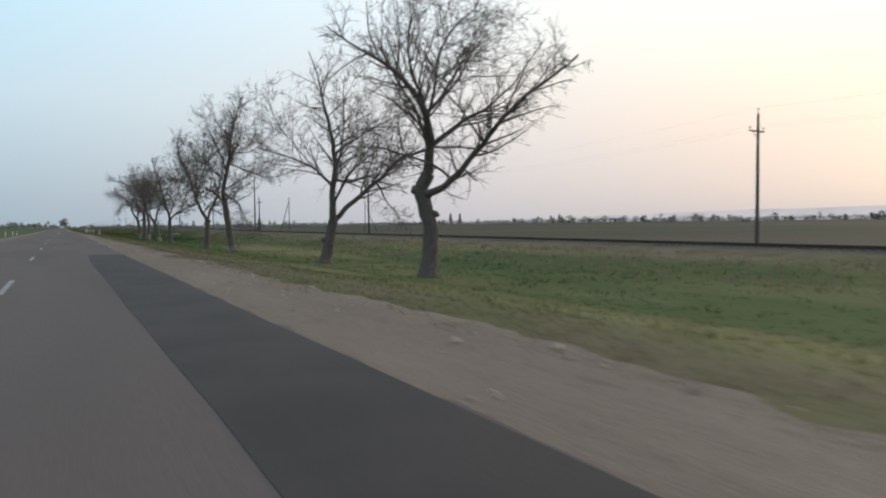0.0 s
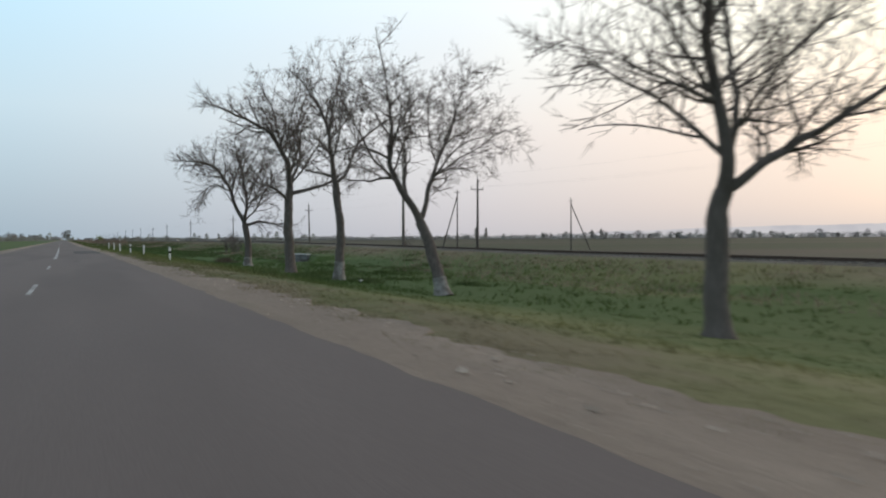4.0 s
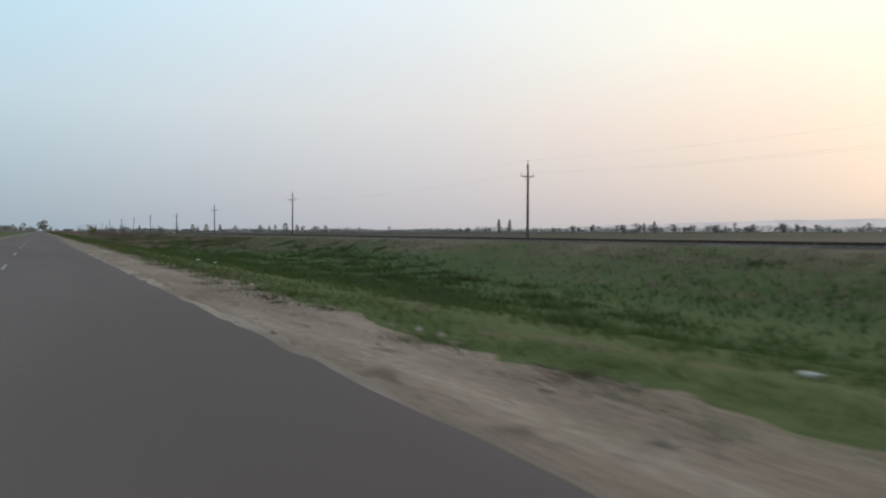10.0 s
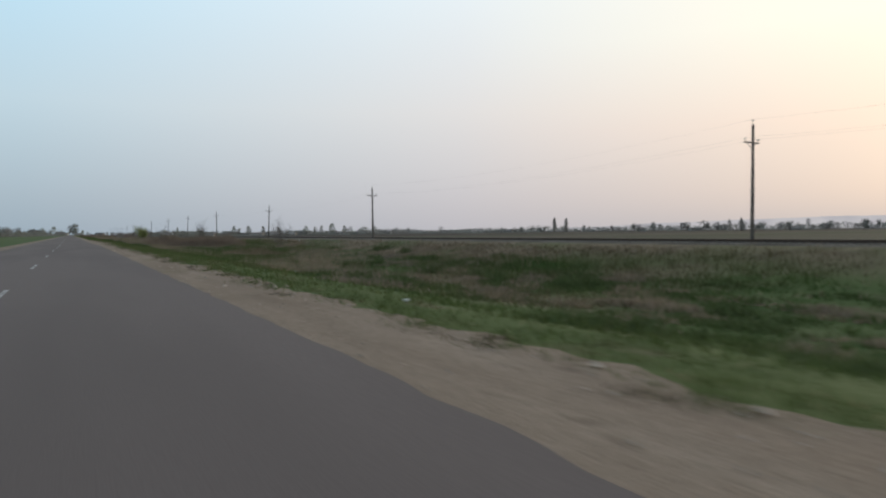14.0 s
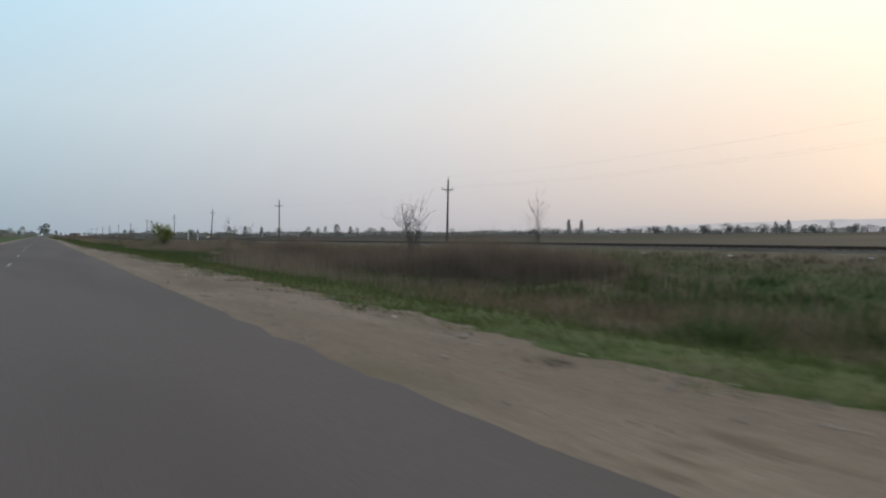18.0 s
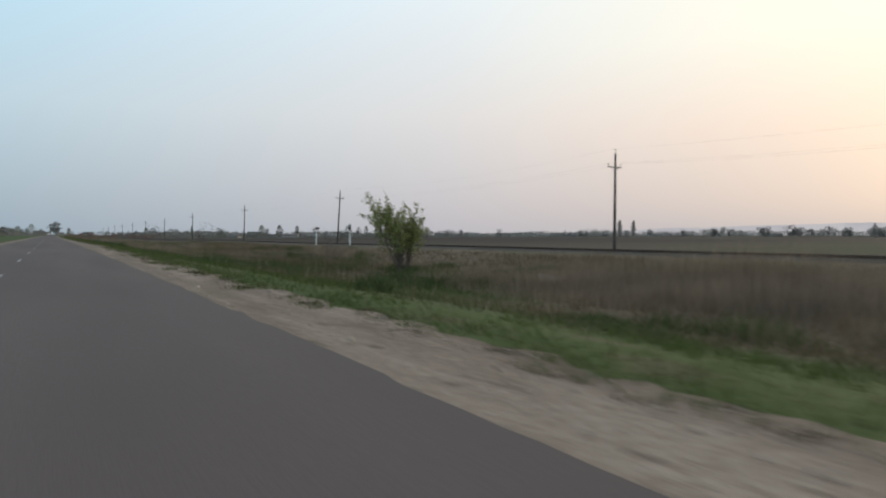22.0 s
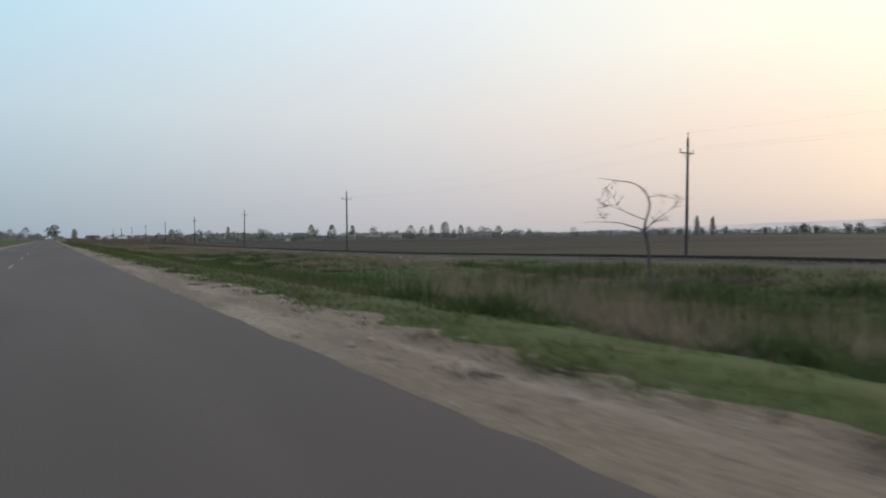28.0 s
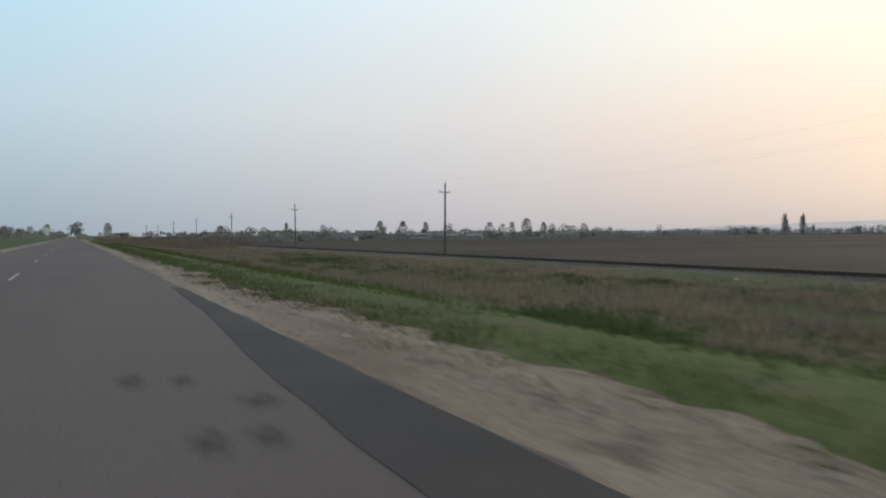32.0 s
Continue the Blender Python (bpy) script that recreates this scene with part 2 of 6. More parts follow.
def gravel_material():
    """Dusty crushed stone: brown and trodden beside the asphalt, pale and loose towards the grass, streaked along the road."""
    m = bpy.data.materials.new("dusty_gravel")
    m.use_nodes = True
    nt = m.node_tree
    N, L = nt.nodes.new, nt.links.new
    b = nt.nodes["Principled BSDF"]
    b.inputs["Roughness"].default_value = 0.95
    b.inputs["Specular IOR Level"].default_value = 0.15
    geo = N("ShaderNodeNewGeometry")

    def nz(s, d=5, st=(1, 1, 1)):
        mp, n = N("ShaderNodeMapping"), N("ShaderNodeTexNoise")
        mp.inputs["Scale"].default_value = st
        L(geo.outputs["Position"], mp.inputs[0])
        n.inputs["Scale"].default_value, n.inputs["Detail"].default_value = s, d
        L(mp.outputs[0], n.inputs["Vector"])
        return n.outputs["Fac"]

    def mr(v, lo, hi):
        r = N("ShaderNodeMapRange")
        r.inputs[1].default_value, r.inputs[2].default_value = lo, hi
        L(v, r.inputs[0])
        return r.outputs[0]

    def mix(f, a, c):
        x = N("ShaderNodeMix")
        x.data_type = "RGBA"
        L(f, x.inputs[0])
        for i, v in ((6, a), (7, c)):
            if isinstance(v, tuple):
                x.inputs[i].default_value = (*v, 1)
            else:
                L(v, x.inputs[i])
        return x.outputs[2]
    fine = mix(mr(nz(14, 6), 0.35, 0.65), (0.155, 0.119, 0.094), (0.258, 0.203, 0.163))
    pale = mix(mr(nz(10, 6), 0.35, 0.62), (0.23, 0.18, 0.143), (0.345, 0.282, 0.23))
    col = mix(mr(nz(1.1, 5, (1, 0.10, 1)), 0.46, 0.66), fine, pale)
    col = mix(mr(nz(0.7, 4, (1, 0.22, 1)), 0.54, 0.70), col, (0.155, 0.118, 0.09))
    col = mix(mr(nz(2.6, 5, (1, 0.35, 1)), 0.60, 0.70), col, (0.13, 0.101, 0.08))
    col = mix(mr(nz(0.35, 4, (1, 0.35, 1)), 0.60, 0.72), col, (0.12, 0.112, 0.066))
    # greyer, finer chippings on the first stretch
    sp = N("ShaderNodeSeparateXYZ")
    L(geo.outputs["Position"], sp.inputs[0])
    r = N("ShaderNodeMapRange")
    for i, x in ((1, 250), (2, 310), (3, 0.65), (4, 0.0)):
        r.inputs[i].default_value = x
    L(sp.outputs[1], r.inputs[0])
    col = mix(r.outputs[0], col, (0.176, 0.142, 0.121))
    # browner, more trodden earth beside the dead weeds
    r1, r2, rm = N("ShaderNodeMapRange"), N("ShaderNodeMapRange"), N("ShaderNodeMath")
    for rr, lo, hi in ((r1, 395, 450), (r2, 650, 600)):
        rr.inputs[1].default_value, rr.inputs[2].default_value = lo, hi
        L(sp.outputs[1], rr.inputs[0])
    r1.inputs[4].default_value = 0.5
    rm.operation = "MULTIPLY"
    L(r1.outputs[0], rm.inputs[0])
    L(r2.outputs[0], rm.inputs[1])
    col = mix(rm.outputs[0], col, (0.174, 0.131, 0.097))
    L(col, b.inputs["Base Color"])
    bp = N("ShaderNodeBump")
    bp.inputs["Strength"].default_value, bp.inputs["Distance"].default_value = 0.7, 0.03
    L(nz(22, 5), bp.inputs["Height"])
    L(bp.outputs[0], b.inputs["Normal"])
    return m


M_ground = growth_material("grassland", 0.35)
M_asphalt = mat("worn_asphalt", [(0.112, 0.0915, 0.088), (0.124, 0.102, 0.098), (0.100, 0.082, 0.079)], 30, 0.35, 0.9, 0.08, 60, (1, 0.12, 1), spec=0.22)
M_patch = mat("fresh_asphalt", [(0.044, 0.038, 0.038), (0.055, 0.047, 0.047), (0.037, 0.033, 0.033)], 25, 0.6, 0.85, 0.15, 60)
M_gravel = gravel_material()
M_line = mat("worn_road_paint", [(0.26, 0.255, 0.25), (0.36, 0.355, 0.35), (0.17, 0.16, 0.16)], 9, 0.8, 0.7, 0.1)
M_stone = mat("limestone", [(0.38, 0.35, 0.31), (0.5, 0.47, 0.42)], 12, 2, 0.9, 0.5, rand=0.2)
M_bark = mat("grey_bark", [(0.075, 0.062, 0.055), (0.13, 0.11, 0.10), (0.10, 0.085, 0.075)], 9, 1.2, 0.95, 0.9, 16, (1, 1, 0.3))
M_white = mat("whitewash", [(0.15, 0.14, 0.132), (0.26, 0.25, 0.235), (0.11, 0.098, 0.09)], 7, 2.5, 0.9, 0.6, 16)
M_twig = mat("bare_twigs", [(0.090, 0.073, 0.066), (0.132, 0.107, 0.096)], 6, 1, 0.9, 0.0)
M_concrete = mat("weathered_concrete", [(0.078, 0.067, 0.059), (0.115, 0.099, 0.087), (0.06, 0.052, 0.047)], 6, 1.0, 0.9, 0.4, 30, (1, 1, 0.2))
M_wood = mat("tarred_wood", [(0.05, 0.042, 0.036), (0.085, 0.07, 0.06)], 8, 1.0, 0.9, 0.5, 20, (1, 1, 0.15))
M_iron = mat("dark_iron", [(0.05, 0.048, 0.048), (0.08, 0.072, 0.068)], 20, 2, 0.6, 0.1, metal=0.6)
M_wire = mat("aluminium_wire", [(0.22, 0.22, 0.23), (0.28, 0.28, 0.28)], 4, 1, 0.6, 0.0, metal=0.5)
M_glass_ins = mat("porcelain", [(0.30, 0.28, 0.26), (0.42, 0.40, 0.37)], 12, 2, 0.3, 0.0)
M_rail = mat("rusty_rail", [(0.045, 0.032, 0.027), (0.075, 0.052, 0.04)], 10, 0.5, 0.8, 0.2)
M_ballast = mat("dark_ballast", [(0.085, 0.072, 0.062), (0.14, 0.12, 0.105), (0.07, 0.06, 0.05)], 7, 0.2, 0.95, 1.0, 14)
M_sleeper = mat("concrete_sleeper", [(0.14, 0.125, 0.11), (0.20, 0.18, 0.16)], 8, 1, 0.9, 0.3)
M_paint = mat("white_paint", [(0.62, 0.62, 0.60), (0.72, 0.72, 0.70), (0.50, 0.49, 0.46)], 14, 3, 0.6, 0.1)
M_black = mat("black_paint", [(0.02, 0.02, 0.02), (0.035, 0.035, 0.035)], 14, 3, 0.6, 0.1)
M_reflector = mat("dark_red_reflector", [(0.13, 0.04, 0.03), (0.19, 0.07, 0.045)], 20, 3, 0.3, 0.0)
M_slab = mat("pale_concrete", [(0.42, 0.43, 0.42), (0.55, 0.56, 0.55), (0.34, 0.34, 0.33)], 5, 1.0, 0.85, 0.3)
M_culvert = mat("stained_concrete", [(0.16, 0.163, 0.16), (0.235, 0.235, 0.228), (0.12, 0.12, 0.112)], 4, 0.8, 0.9, 0.4, 20, (1, 1, 0.4))
M_dark = mat("pipe_shade", [(0.02, 0.02, 0.018), (0.03, 0.03, 0.025)], 5, 1, 1.0, 0.0)
M_blade = growth_material("grass_blades", 0, 1.12, 0.3, 0.4)
M_blade_dull = growth_material("faded_grass_blades", 0, 1.12, 0.3, 0.4)
M_dry = mat("dead_weeds", [(0.185, 0.148, 0.112), (0.28, 0.228, 0.175), (0.20, 0.168, 0.138)], 0.7, 0.15, 0.9, 0.0, rand=0.25, island=True, spec=0.1)
M_leaf = mat("spring_leaves", [(0.19, 0.225, 0.075), (0.30, 0.325, 0.125), (0.23, 0.26, 0.10)], 1.5, 0.4, 0.7, 0.0, rand=0.25, island=True)
# far growth: distance haze is mixed into these paler, greyer base colours
M_farleaf = mat("haze_tinted_foliage", [(0.155, 0.158, 0.14), (0.195, 0.195, 0.168), (0.175, 0.168, 0.155)], 0.15, 0.01, 0.95, 0.0, rand=0.12, island=True, spec=0.05)
M_bare_far = mat("haze_tinted_crowns", [(0.19, 0.175, 0.165), (0.24, 0.22, 0.21)], 0.15, 0.01, 0.95, 0.0, rand=0.25, island=True, spec=0.05)
M_poplar = mat("haze_tinted_poplar_twigs", [(0.27, 0.245, 0.225), (0.34, 0.31, 0.285)], 0.15, 0.01, 0.95, 0.0, rand=0.25, island=True, spec=0.05)
M_housewall = mat("plastered_wall", [(0.27, 0.258, 0.24), (0.37, 0.355, 0.33), (0.23, 0.218, 0.2)], 0.6, 0.05, 0.9, 0.1, rand=0.35)
M_roof = mat("fibre_cement_roof", [(0.14, 0.13, 0.125), (0.20, 0.185, 0.175)], 0.8, 0.05, 0.9, 0.1, rand=0.3)
M_pane = mat("dark_window", [(0.05, 0.055, 0.06), (0.08, 0.085, 0.09)], 2, 0.2, 0.15, 0.0)
M_litter = mat("white_litter", [(0.40, 0.40, 0.39), (0.52, 0.52, 0.50)], 12, 2, 0.7, 0.2)


for leafage in (M_dry, M_leaf):
    thin(leafage)


def hill_material():
    m = bpy.data.materials.new("haze_glow_ridge")
    m.use_nodes = True
    nt = m.node_tree
    b = nt.nodes["Principled BSDF"]
    b.inputs["Roughness"].default_value = 1.0
    b.inputs["Specular IOR Level"].default_value = 0.0
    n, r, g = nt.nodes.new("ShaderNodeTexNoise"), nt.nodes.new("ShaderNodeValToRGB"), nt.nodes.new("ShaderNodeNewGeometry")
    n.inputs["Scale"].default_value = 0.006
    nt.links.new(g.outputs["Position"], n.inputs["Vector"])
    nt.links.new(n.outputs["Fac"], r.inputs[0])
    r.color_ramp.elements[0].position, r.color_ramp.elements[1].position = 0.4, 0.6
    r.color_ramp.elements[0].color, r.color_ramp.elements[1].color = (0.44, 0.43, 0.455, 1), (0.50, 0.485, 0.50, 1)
    # the ridge emits its colour: haze over the hills put in as glow
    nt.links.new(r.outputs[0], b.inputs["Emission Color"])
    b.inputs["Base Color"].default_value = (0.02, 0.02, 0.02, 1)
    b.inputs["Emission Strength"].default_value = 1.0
    return m


M_hill = hill_material()


# ---- mesh helpers ----
def mesh_of(name, verts, faces, material, smooth=False):
    me = bpy.data.meshes.new(name)
    me.from_pydata([tuple(v) for v in verts], [], [tuple(f) for f in faces])
    me.materials.append(material)
    if smooth:
        me.polygons.foreach_set("use_smooth", [True] * len(me.polygons))
    me.update()
    return me


def obj(name, verts, faces, material, parent=None, label="", smooth=False):
    ob = new(name, mesh_of(name, verts, faces, material, smooth))
    if parent is not None:
        ob.parent = parent
    if label:
        ob["label"] = label
    return ob


def part(name, bm, material, parent, label="", smooth=False):
    me = bpy.data.meshes.new(name)
    bm.to_mesh(me)
    bm.free()
    me.materials.append(material)
    if smooth:
        me.polygons.foreach_set("use_smooth", [True] * len(me.polygons))
    ob = new(name, me)
    ob.parent = parent
    if label:
        ob["label"] = label
    return ob


def thing(name, m, label, category, group="", kind=""):
    e = new(name)
    e.matrix_basis = m
    return tagged(e, label, category, group, kind)


def box(bm, cx, cy, cz, sx, sy, sz, m=None, bevel=0.0):
    r = bmesh.ops.create_cube(bm, size=1.0)
    vs = r["verts"]
    bmesh.ops.scale(bm, vec=(sx, sy, sz), verts=vs)
    if bevel:
        es = {e for v in vs for e in v.link_edges}
        r2 = bmesh.ops.bevel(bm, geom=list(es), offset=bevel, segments=1, affect="EDGES")
        vs = r2["verts"]
    if m is not None:
        bmesh.ops.transform(bm, matrix=m, verts=vs)
    bmesh.ops.translate(bm, vec=(cx, cy, cz), verts=vs)
    return bm


def boxed(*a, **k):
    return box(bmesh.new(), *a, **k)


def lathe(profile, n=10, bm=None, m=None):
    """A turned shape from (radius, z) rings."""
    bm = bm or bmesh.new()
    rings = []
    for r, z in profile:
        rings.append([bm.verts.new((r * math.cos(2 * math.pi * i / n), r * math.sin(2 * math.pi * i / n), z)) for i in range(n)])
    for a, b in zip(rings, rings[1:]):
        for i in range(n):
            bm.faces.new((a[i], a[(i + 1) % n], b[(i + 1) % n], b[i]))
    bm.faces.new(rings[0][::-1])
    bm.faces.new(rings[-1])
    if m is not None:
        bmesh.ops.transform(bm, matrix=m, verts=[v for r in rings for v in r])
    return bm


def lin(table, v):
    return float(np.interp(v, [a for a, _ in table], [b for _, b in table]))


# ---- the lie of the land ----
RAIL_Z = [(-300, -0.4), (72, -0.26), (107, -0.17), (211, 0.1), (266, 0.48), (320, 0.7), (437, 0.64), (595, 0.42), (666, 0.17), (732, 0.07), (768, -0.12), (850, -0.27), (870, -0.5), (898, -0.88), (925, -1.03), (953, -1.1), (1200, -1.4), (6000, -1.5)]
EDGE_X = [(-300, 2.6), (60, 2.6), (112, 2.75), (190, 3.2), (235, 3.35), (252, 3.1), (280, 2.95), (305, 2.75), (320, 2.5), (360, 2.4), (420, 2.25), (440, 2.65), (462, 2.8), (525, 3.1), (552, 2.7), (640, 2.65), (690, 2.9), (745, 2.85), (830, 2.6), (882, 2.4), (950, 2.35), (1200, 2.5), (6000, 2.5)]
GRASS_X = [(-300, 5.2), (55, 4.9), (110, 4.9), (190, 4.9), (225, 5.1), (280, 4.8), (303, 4.5), (358, 4.7), (412, 4.9), (441, 4.9), (523, 5.2), (575, 5.7), (606, 5.4), (635, 4.7), (690, 4.9), (716, 5.2), (745, 5.4), (828, 4.8), (880, 4.3), (908, 4.6), (930, 4.3), (945, 4.0), (1200, 4.2), (6000, 5)]
CENTRE_X = [(-300, -1.12), (66, -1.08), (133, -1.2), (187, -0.68), (223, -0.52), (255, -0.6), (290, -0.78), (323, -0.93), (395, -1.36), (462, -1.36), (547, -1.2), (635, -1.48), (738, -1.45), (960, -1.9), (1200, -1.9), (6000, -1.9)]
LEFT_EDGE, LEFT_GRASS = -5.3, -7.0


# the stream bed that leads from the culvert and runs on beside the road
STREAM = [(28.6, 248.6), (22.5, 245.2), (17.6, 246.2), (15.4, 251.5), (14.7, 262.0), (14.4, 300.0)]


def stream_dist(x, y):
    """Distance from the stream's middle line, for numbers or arrays."""
    best = None
    for (x0, y0), (x1, y1) in zip(STREAM, STREAM[1:]):
        dx, dy = x1 - x0, y1 - y0
        u = np.clip(((x - x0) * dx + (y - y0) * dy) / (dx * dx + dy * dy), 0, 1)
        d = np.hypot(x - x0 - u * dx, y - y0 - u * dy)
        best = d if best is None else np.minimum(best, d)
    return best


def ground_z(x, y):
    rt = lin(RAIL_Z, y)
    low = min(-1.35, rt - 1.2)
    prof = [(-5000, -0.9), (-60, -0.9), (-14, -0.7), (-9, -0.3), (LEFT_GRASS, -0.1), (-5.0, -0.06), (3.6, -0.07), (4.6, -0.07), (6.5, -0.17), (9, -0.55), (12, -1.05),
            (16, -1.5), (22, -1.65), (28, -1.45), (33, min(-0.9, rt - 0.8)), (36.6, rt - 0.62), (37.9, rt - 0.36), (43.2, rt - 0.36), (44.8, rt - 0.95), (52, low), (6000, low)]
    z = lin(prof, x)
    if x > 6:
        z += 0.10 * noise.noise((x * 0.35, y * 0.2, 0)) * min(1, (x - 6) / 4) * (0 if 36 < x < 45 else 1)
    if 9 < x < 35 and 225 < y < 300:
        if x > 27.9 and 242 < y < 255:
            z = max(z, -0.92)
        elif x < 28.3:
            bed = -2.95 + 1.6 * min(1, max(0, (y - 254) / 26))
            z = min(z, bed + 0.72 * max(0, float(stream_dist(x, y)) - 1.7) + 0.08 * noise.noise((x * 0.8, y * 0.6, 2)))
    return z


def span(a, b, n):
    return list(np.linspace(a, b, n, endpoint=False))


YS = span(-1500, -100, 6) + span(-100, 20, 12) + sorted(span(20, 1160, 380) + span(228.4, 302, 74)) + span(1160, 1500, 30) + span(1500, 5000, 12) + [5000]
XS = [-4800, -2500, -1000, -400, -150, -60, -30, -18, -14, -11, -9, -7.5, -6, -4.5, -2, 0, 2, 3.6, 4.6, 5.3, 6, 6.7, 7.5, 8.5, 9.5, 10.5, 11.5, 12.5, 13.5, 14.5, 15.5, 16.5, 17.5, 18.5, 20, 21.5, 23, 24.5, 26, 27.2, 28.0, 28.4, 29.5, 32, 34, 35.4, 36.6, 37.9,
      39.5, 41.5, 43.2, 44.8, 46.5, 49, 53, 60, 75, 100, 150, 250, 450, 800, 1500, 2800, 4800]


def sheet(xs, ys, zf):
    v = [(x, y, zf(x, y)) for y in ys for x in xs]
    n = len(xs)
    f = [(j * n + i, j * n + i + 1, (j + 1) * n + i + 1, (j + 1) * n + i) for j in range(len(ys) - 1) for i in range(n - 1)]
    return v, f


v, f = sheet(XS, YS, ground_z)
tagged(obj("ground", v, f, M_ground, smooth=True), "flat steppe grassland with a ditch beside the road", "ground", kind="structure")


def strip(name, y0, y1, step, lx, rx, z0, thick, material, ragged=0.0, seed=0, cols=4):
    """A thin slab along the road between two edge lines, with ragged sides."""
    ys = list(np.arange(y0, y1 + 0.01, step))
    verts, faces = [], []
    for y in ys:
        a, b = lx(y), rx(y)
        if ragged:
            a += ragged * 0.5 * noise.noise((seed, y * 0.35, 1.7))
            b += ragged * (noise.noise((seed, y * 0.22, 5.1)) + 0.6 * noise.noise((seed, y * 0.9, 9.3)) + 0.35 * noise.noise((seed, y * 2.7, 2.2)))
        for i in range(cols + 1):
            verts.append((a + (b - a) * i / cols, y, z0(a + (b - a) * i / cols, y) if callable(z0) else z0))
        verts.append((b + 0.03, y, (verts[-1][2]) - thick))
    n = cols + 2
    for j in range(len(ys) - 1):
        for i in range(n - 1):
            faces.append((j * n + i, j * n + i + 1, (j + 1) * n + i + 1, (j + 1) * n + i))
    return obj(name, verts, faces, material)


def edge_x(y):
    """The line where grass meets gravel: tongues of gravel between tufts."""
    return lin(GRASS_X, y) + 0.42 * noise.noise((3, y * 0.2, 5.1)) + 0.45 * noise.noise((3, y * 0.75, 9.3)) + 0.36 * noise.noise((3, y * 2.1, 2.2))


# gravel shoulders, then the carriageway laid over them
sh = strip("shoulder_east", -150, 1300, 0.4, lambda y: 1.5, edge_x, lambda x, y: -0.03 - 0.03 * max(0, (x - 2.5) / 2.5) + 0.018 * noise.noise((x * 1.2, y * 0.5, 3)), 0.06, M_gravel, 0.0, 3, 6)
tagged(sh, "pale gravel road shoulder with a ragged grassy edge", "road shoulder", kind="structure")
sw = strip("shoulder_west", -150, 1300, 4.0, lambda y: LEFT_GRASS, lambda y: -4.5, -0.03, 0.06, M_gravel, 0.3, 4, 3)
tagged(sw, "pale gravel shoulder on the far side of the road", "road shoulder", kind="structure")
road = strip("road", -150, 1300, 0.5, lambda y: LEFT_EDGE, lambda y: lin(EDGE_X, y) + 0.09 * noise.noise((2, y * 0.9, 0)) + 0.07 * noise.noise((5, y * 2.3, 1)), 0.0, 0.05, M_asphalt, 0.05, 7, 8)
tagged(road, "straight two-lane road of worn grey asphalt", "road", kind="structure")
far_road = strip("road_far", 1300, 2340, 50, lambda y: LEFT_EDGE, lambda y: 2.5, 0.0, 0.05, M_asphalt, 0, 8, 2)
tagged(far_road, "grey asphalt road running on to the village", "road", kind="structure")


pale = strip("gravel_edge", 290, 396, 0.6, lambda y: lin(EDGE_X, y) - 0.3, lambda y: lin(EDGE_X, y) + 0.2 + 0.06 * math.sin(y * 0.13), -0.014, 0.03, mat("pale_dust", [(0.24, 0.198, 0.165), (0.33, 0.28, 0.24), (0.17, 0.138, 0.114)], 5, 0.7, 0.95, 0.4, 20, (1, 0.35, 1)), 0.25, 12, 3)
tagged(pale, "pale dusty gravel washed along the asphalt edge", "road shoulder", kind="structure")


def patch(outline, label):
    v = [(x, y, 0.006) for x, y in outline] + [(x, y, -0.01) for x, y in outline]
    n = len(outline)
    f = [tuple(range(n))] + [(i, i + n, (i + 1) % n + n, (i + 1) % n) for i in range(n)]
    ob = obj("asphalt_patch", v, f, M_patch)
    return tagged(ob, label, "road patch", "asphalt repairs", "structure")


def repair(y0, y1, left, right, seed):
    pts = []
    for y in np.linspace(y0, y1, 24):
        pts.append((right(y) - 0.02 + 0.05 * noise.noise((seed, y, 0)), y))
    for y in np.linspace(y1 + 0.4, y0, 24):
        pts.append((left(y) + 0.06 * noise.noise((seed, y * 0.8, 4)), y))
    return pts


patch(repair(30, 86.6, lambda y: lin([(30, 0.9), (58, 1.0), (80, 1.0), (87, 1.15)], y), lambda y: lin(EDGE_X, y) - 0.02, 1), "dark fresh asphalt repair along the road edge")
patch(repair(234.5, 249.8, lambda y: lin([(234, 0.9), (247, 0.9), (250, 1.0)], y), lambda y: lin(EDGE_X, y) - 0.02, 2), "dark asphalt repair across the lane")
patch(repair(929, 950, lambda y: lin([(929, 1.35), (938, 1.5), (944, 1.9), (950, 2.1)], y), lambda y: lin(EDGE_X, y) - 0.02, 3), "dark tapering asphalt repair at the road edge")


def dash(y0, y1, w=0.12):
    ys = list(np.linspace(y0, y1, max(2, int((y1 - y0) / 3) + 1)))
    v = [(lin(CENTRE_X, y) + s * w / 2, y, 0.005) for y in ys for s in (-1, 1)]
    f = [(2 * i, 2 * i + 1, 2 * i + 3, 2 * i + 2) for i in range(len(ys) - 1)]
    ob = obj("lane_marking", v, f, M_line)
    return tagged(ob, "worn white centre line dash on asphalt", "road marking", "centre line", "structure")


for k in range(12):
    dash(17.1 + 16.3 * k - (0.6 if k > 6 else 0), 21.5 + 16.3 * k - (0.6 if k > 6 else 0))
dash(214, 283, 0.19)
for k in range(62):
    dash(288 + 16.3 * k, 292.4 + 16.3 * k, 0.11)


def stain(x, y, rx, ry, seed):
    v = [(x + rx * math.cos(a) * (1 + 0.5 * noise.noise((math.cos(a) * 1.5, math.sin(a) * 1.5, seed))), y + ry * math.sin(a) * (1 + 0.5 * noise.noise((math.sin(a) * 1.5, seed, math.cos(a)))), 0.003) for a in np.linspace(0, 2 * math.pi, 22, endpoint=False)]
    return tagged(obj("oil_stain", v, [tuple(range(22))], M_stain), "dark oily stain on the worn asphalt", "road stain", "oil stains", "structure")


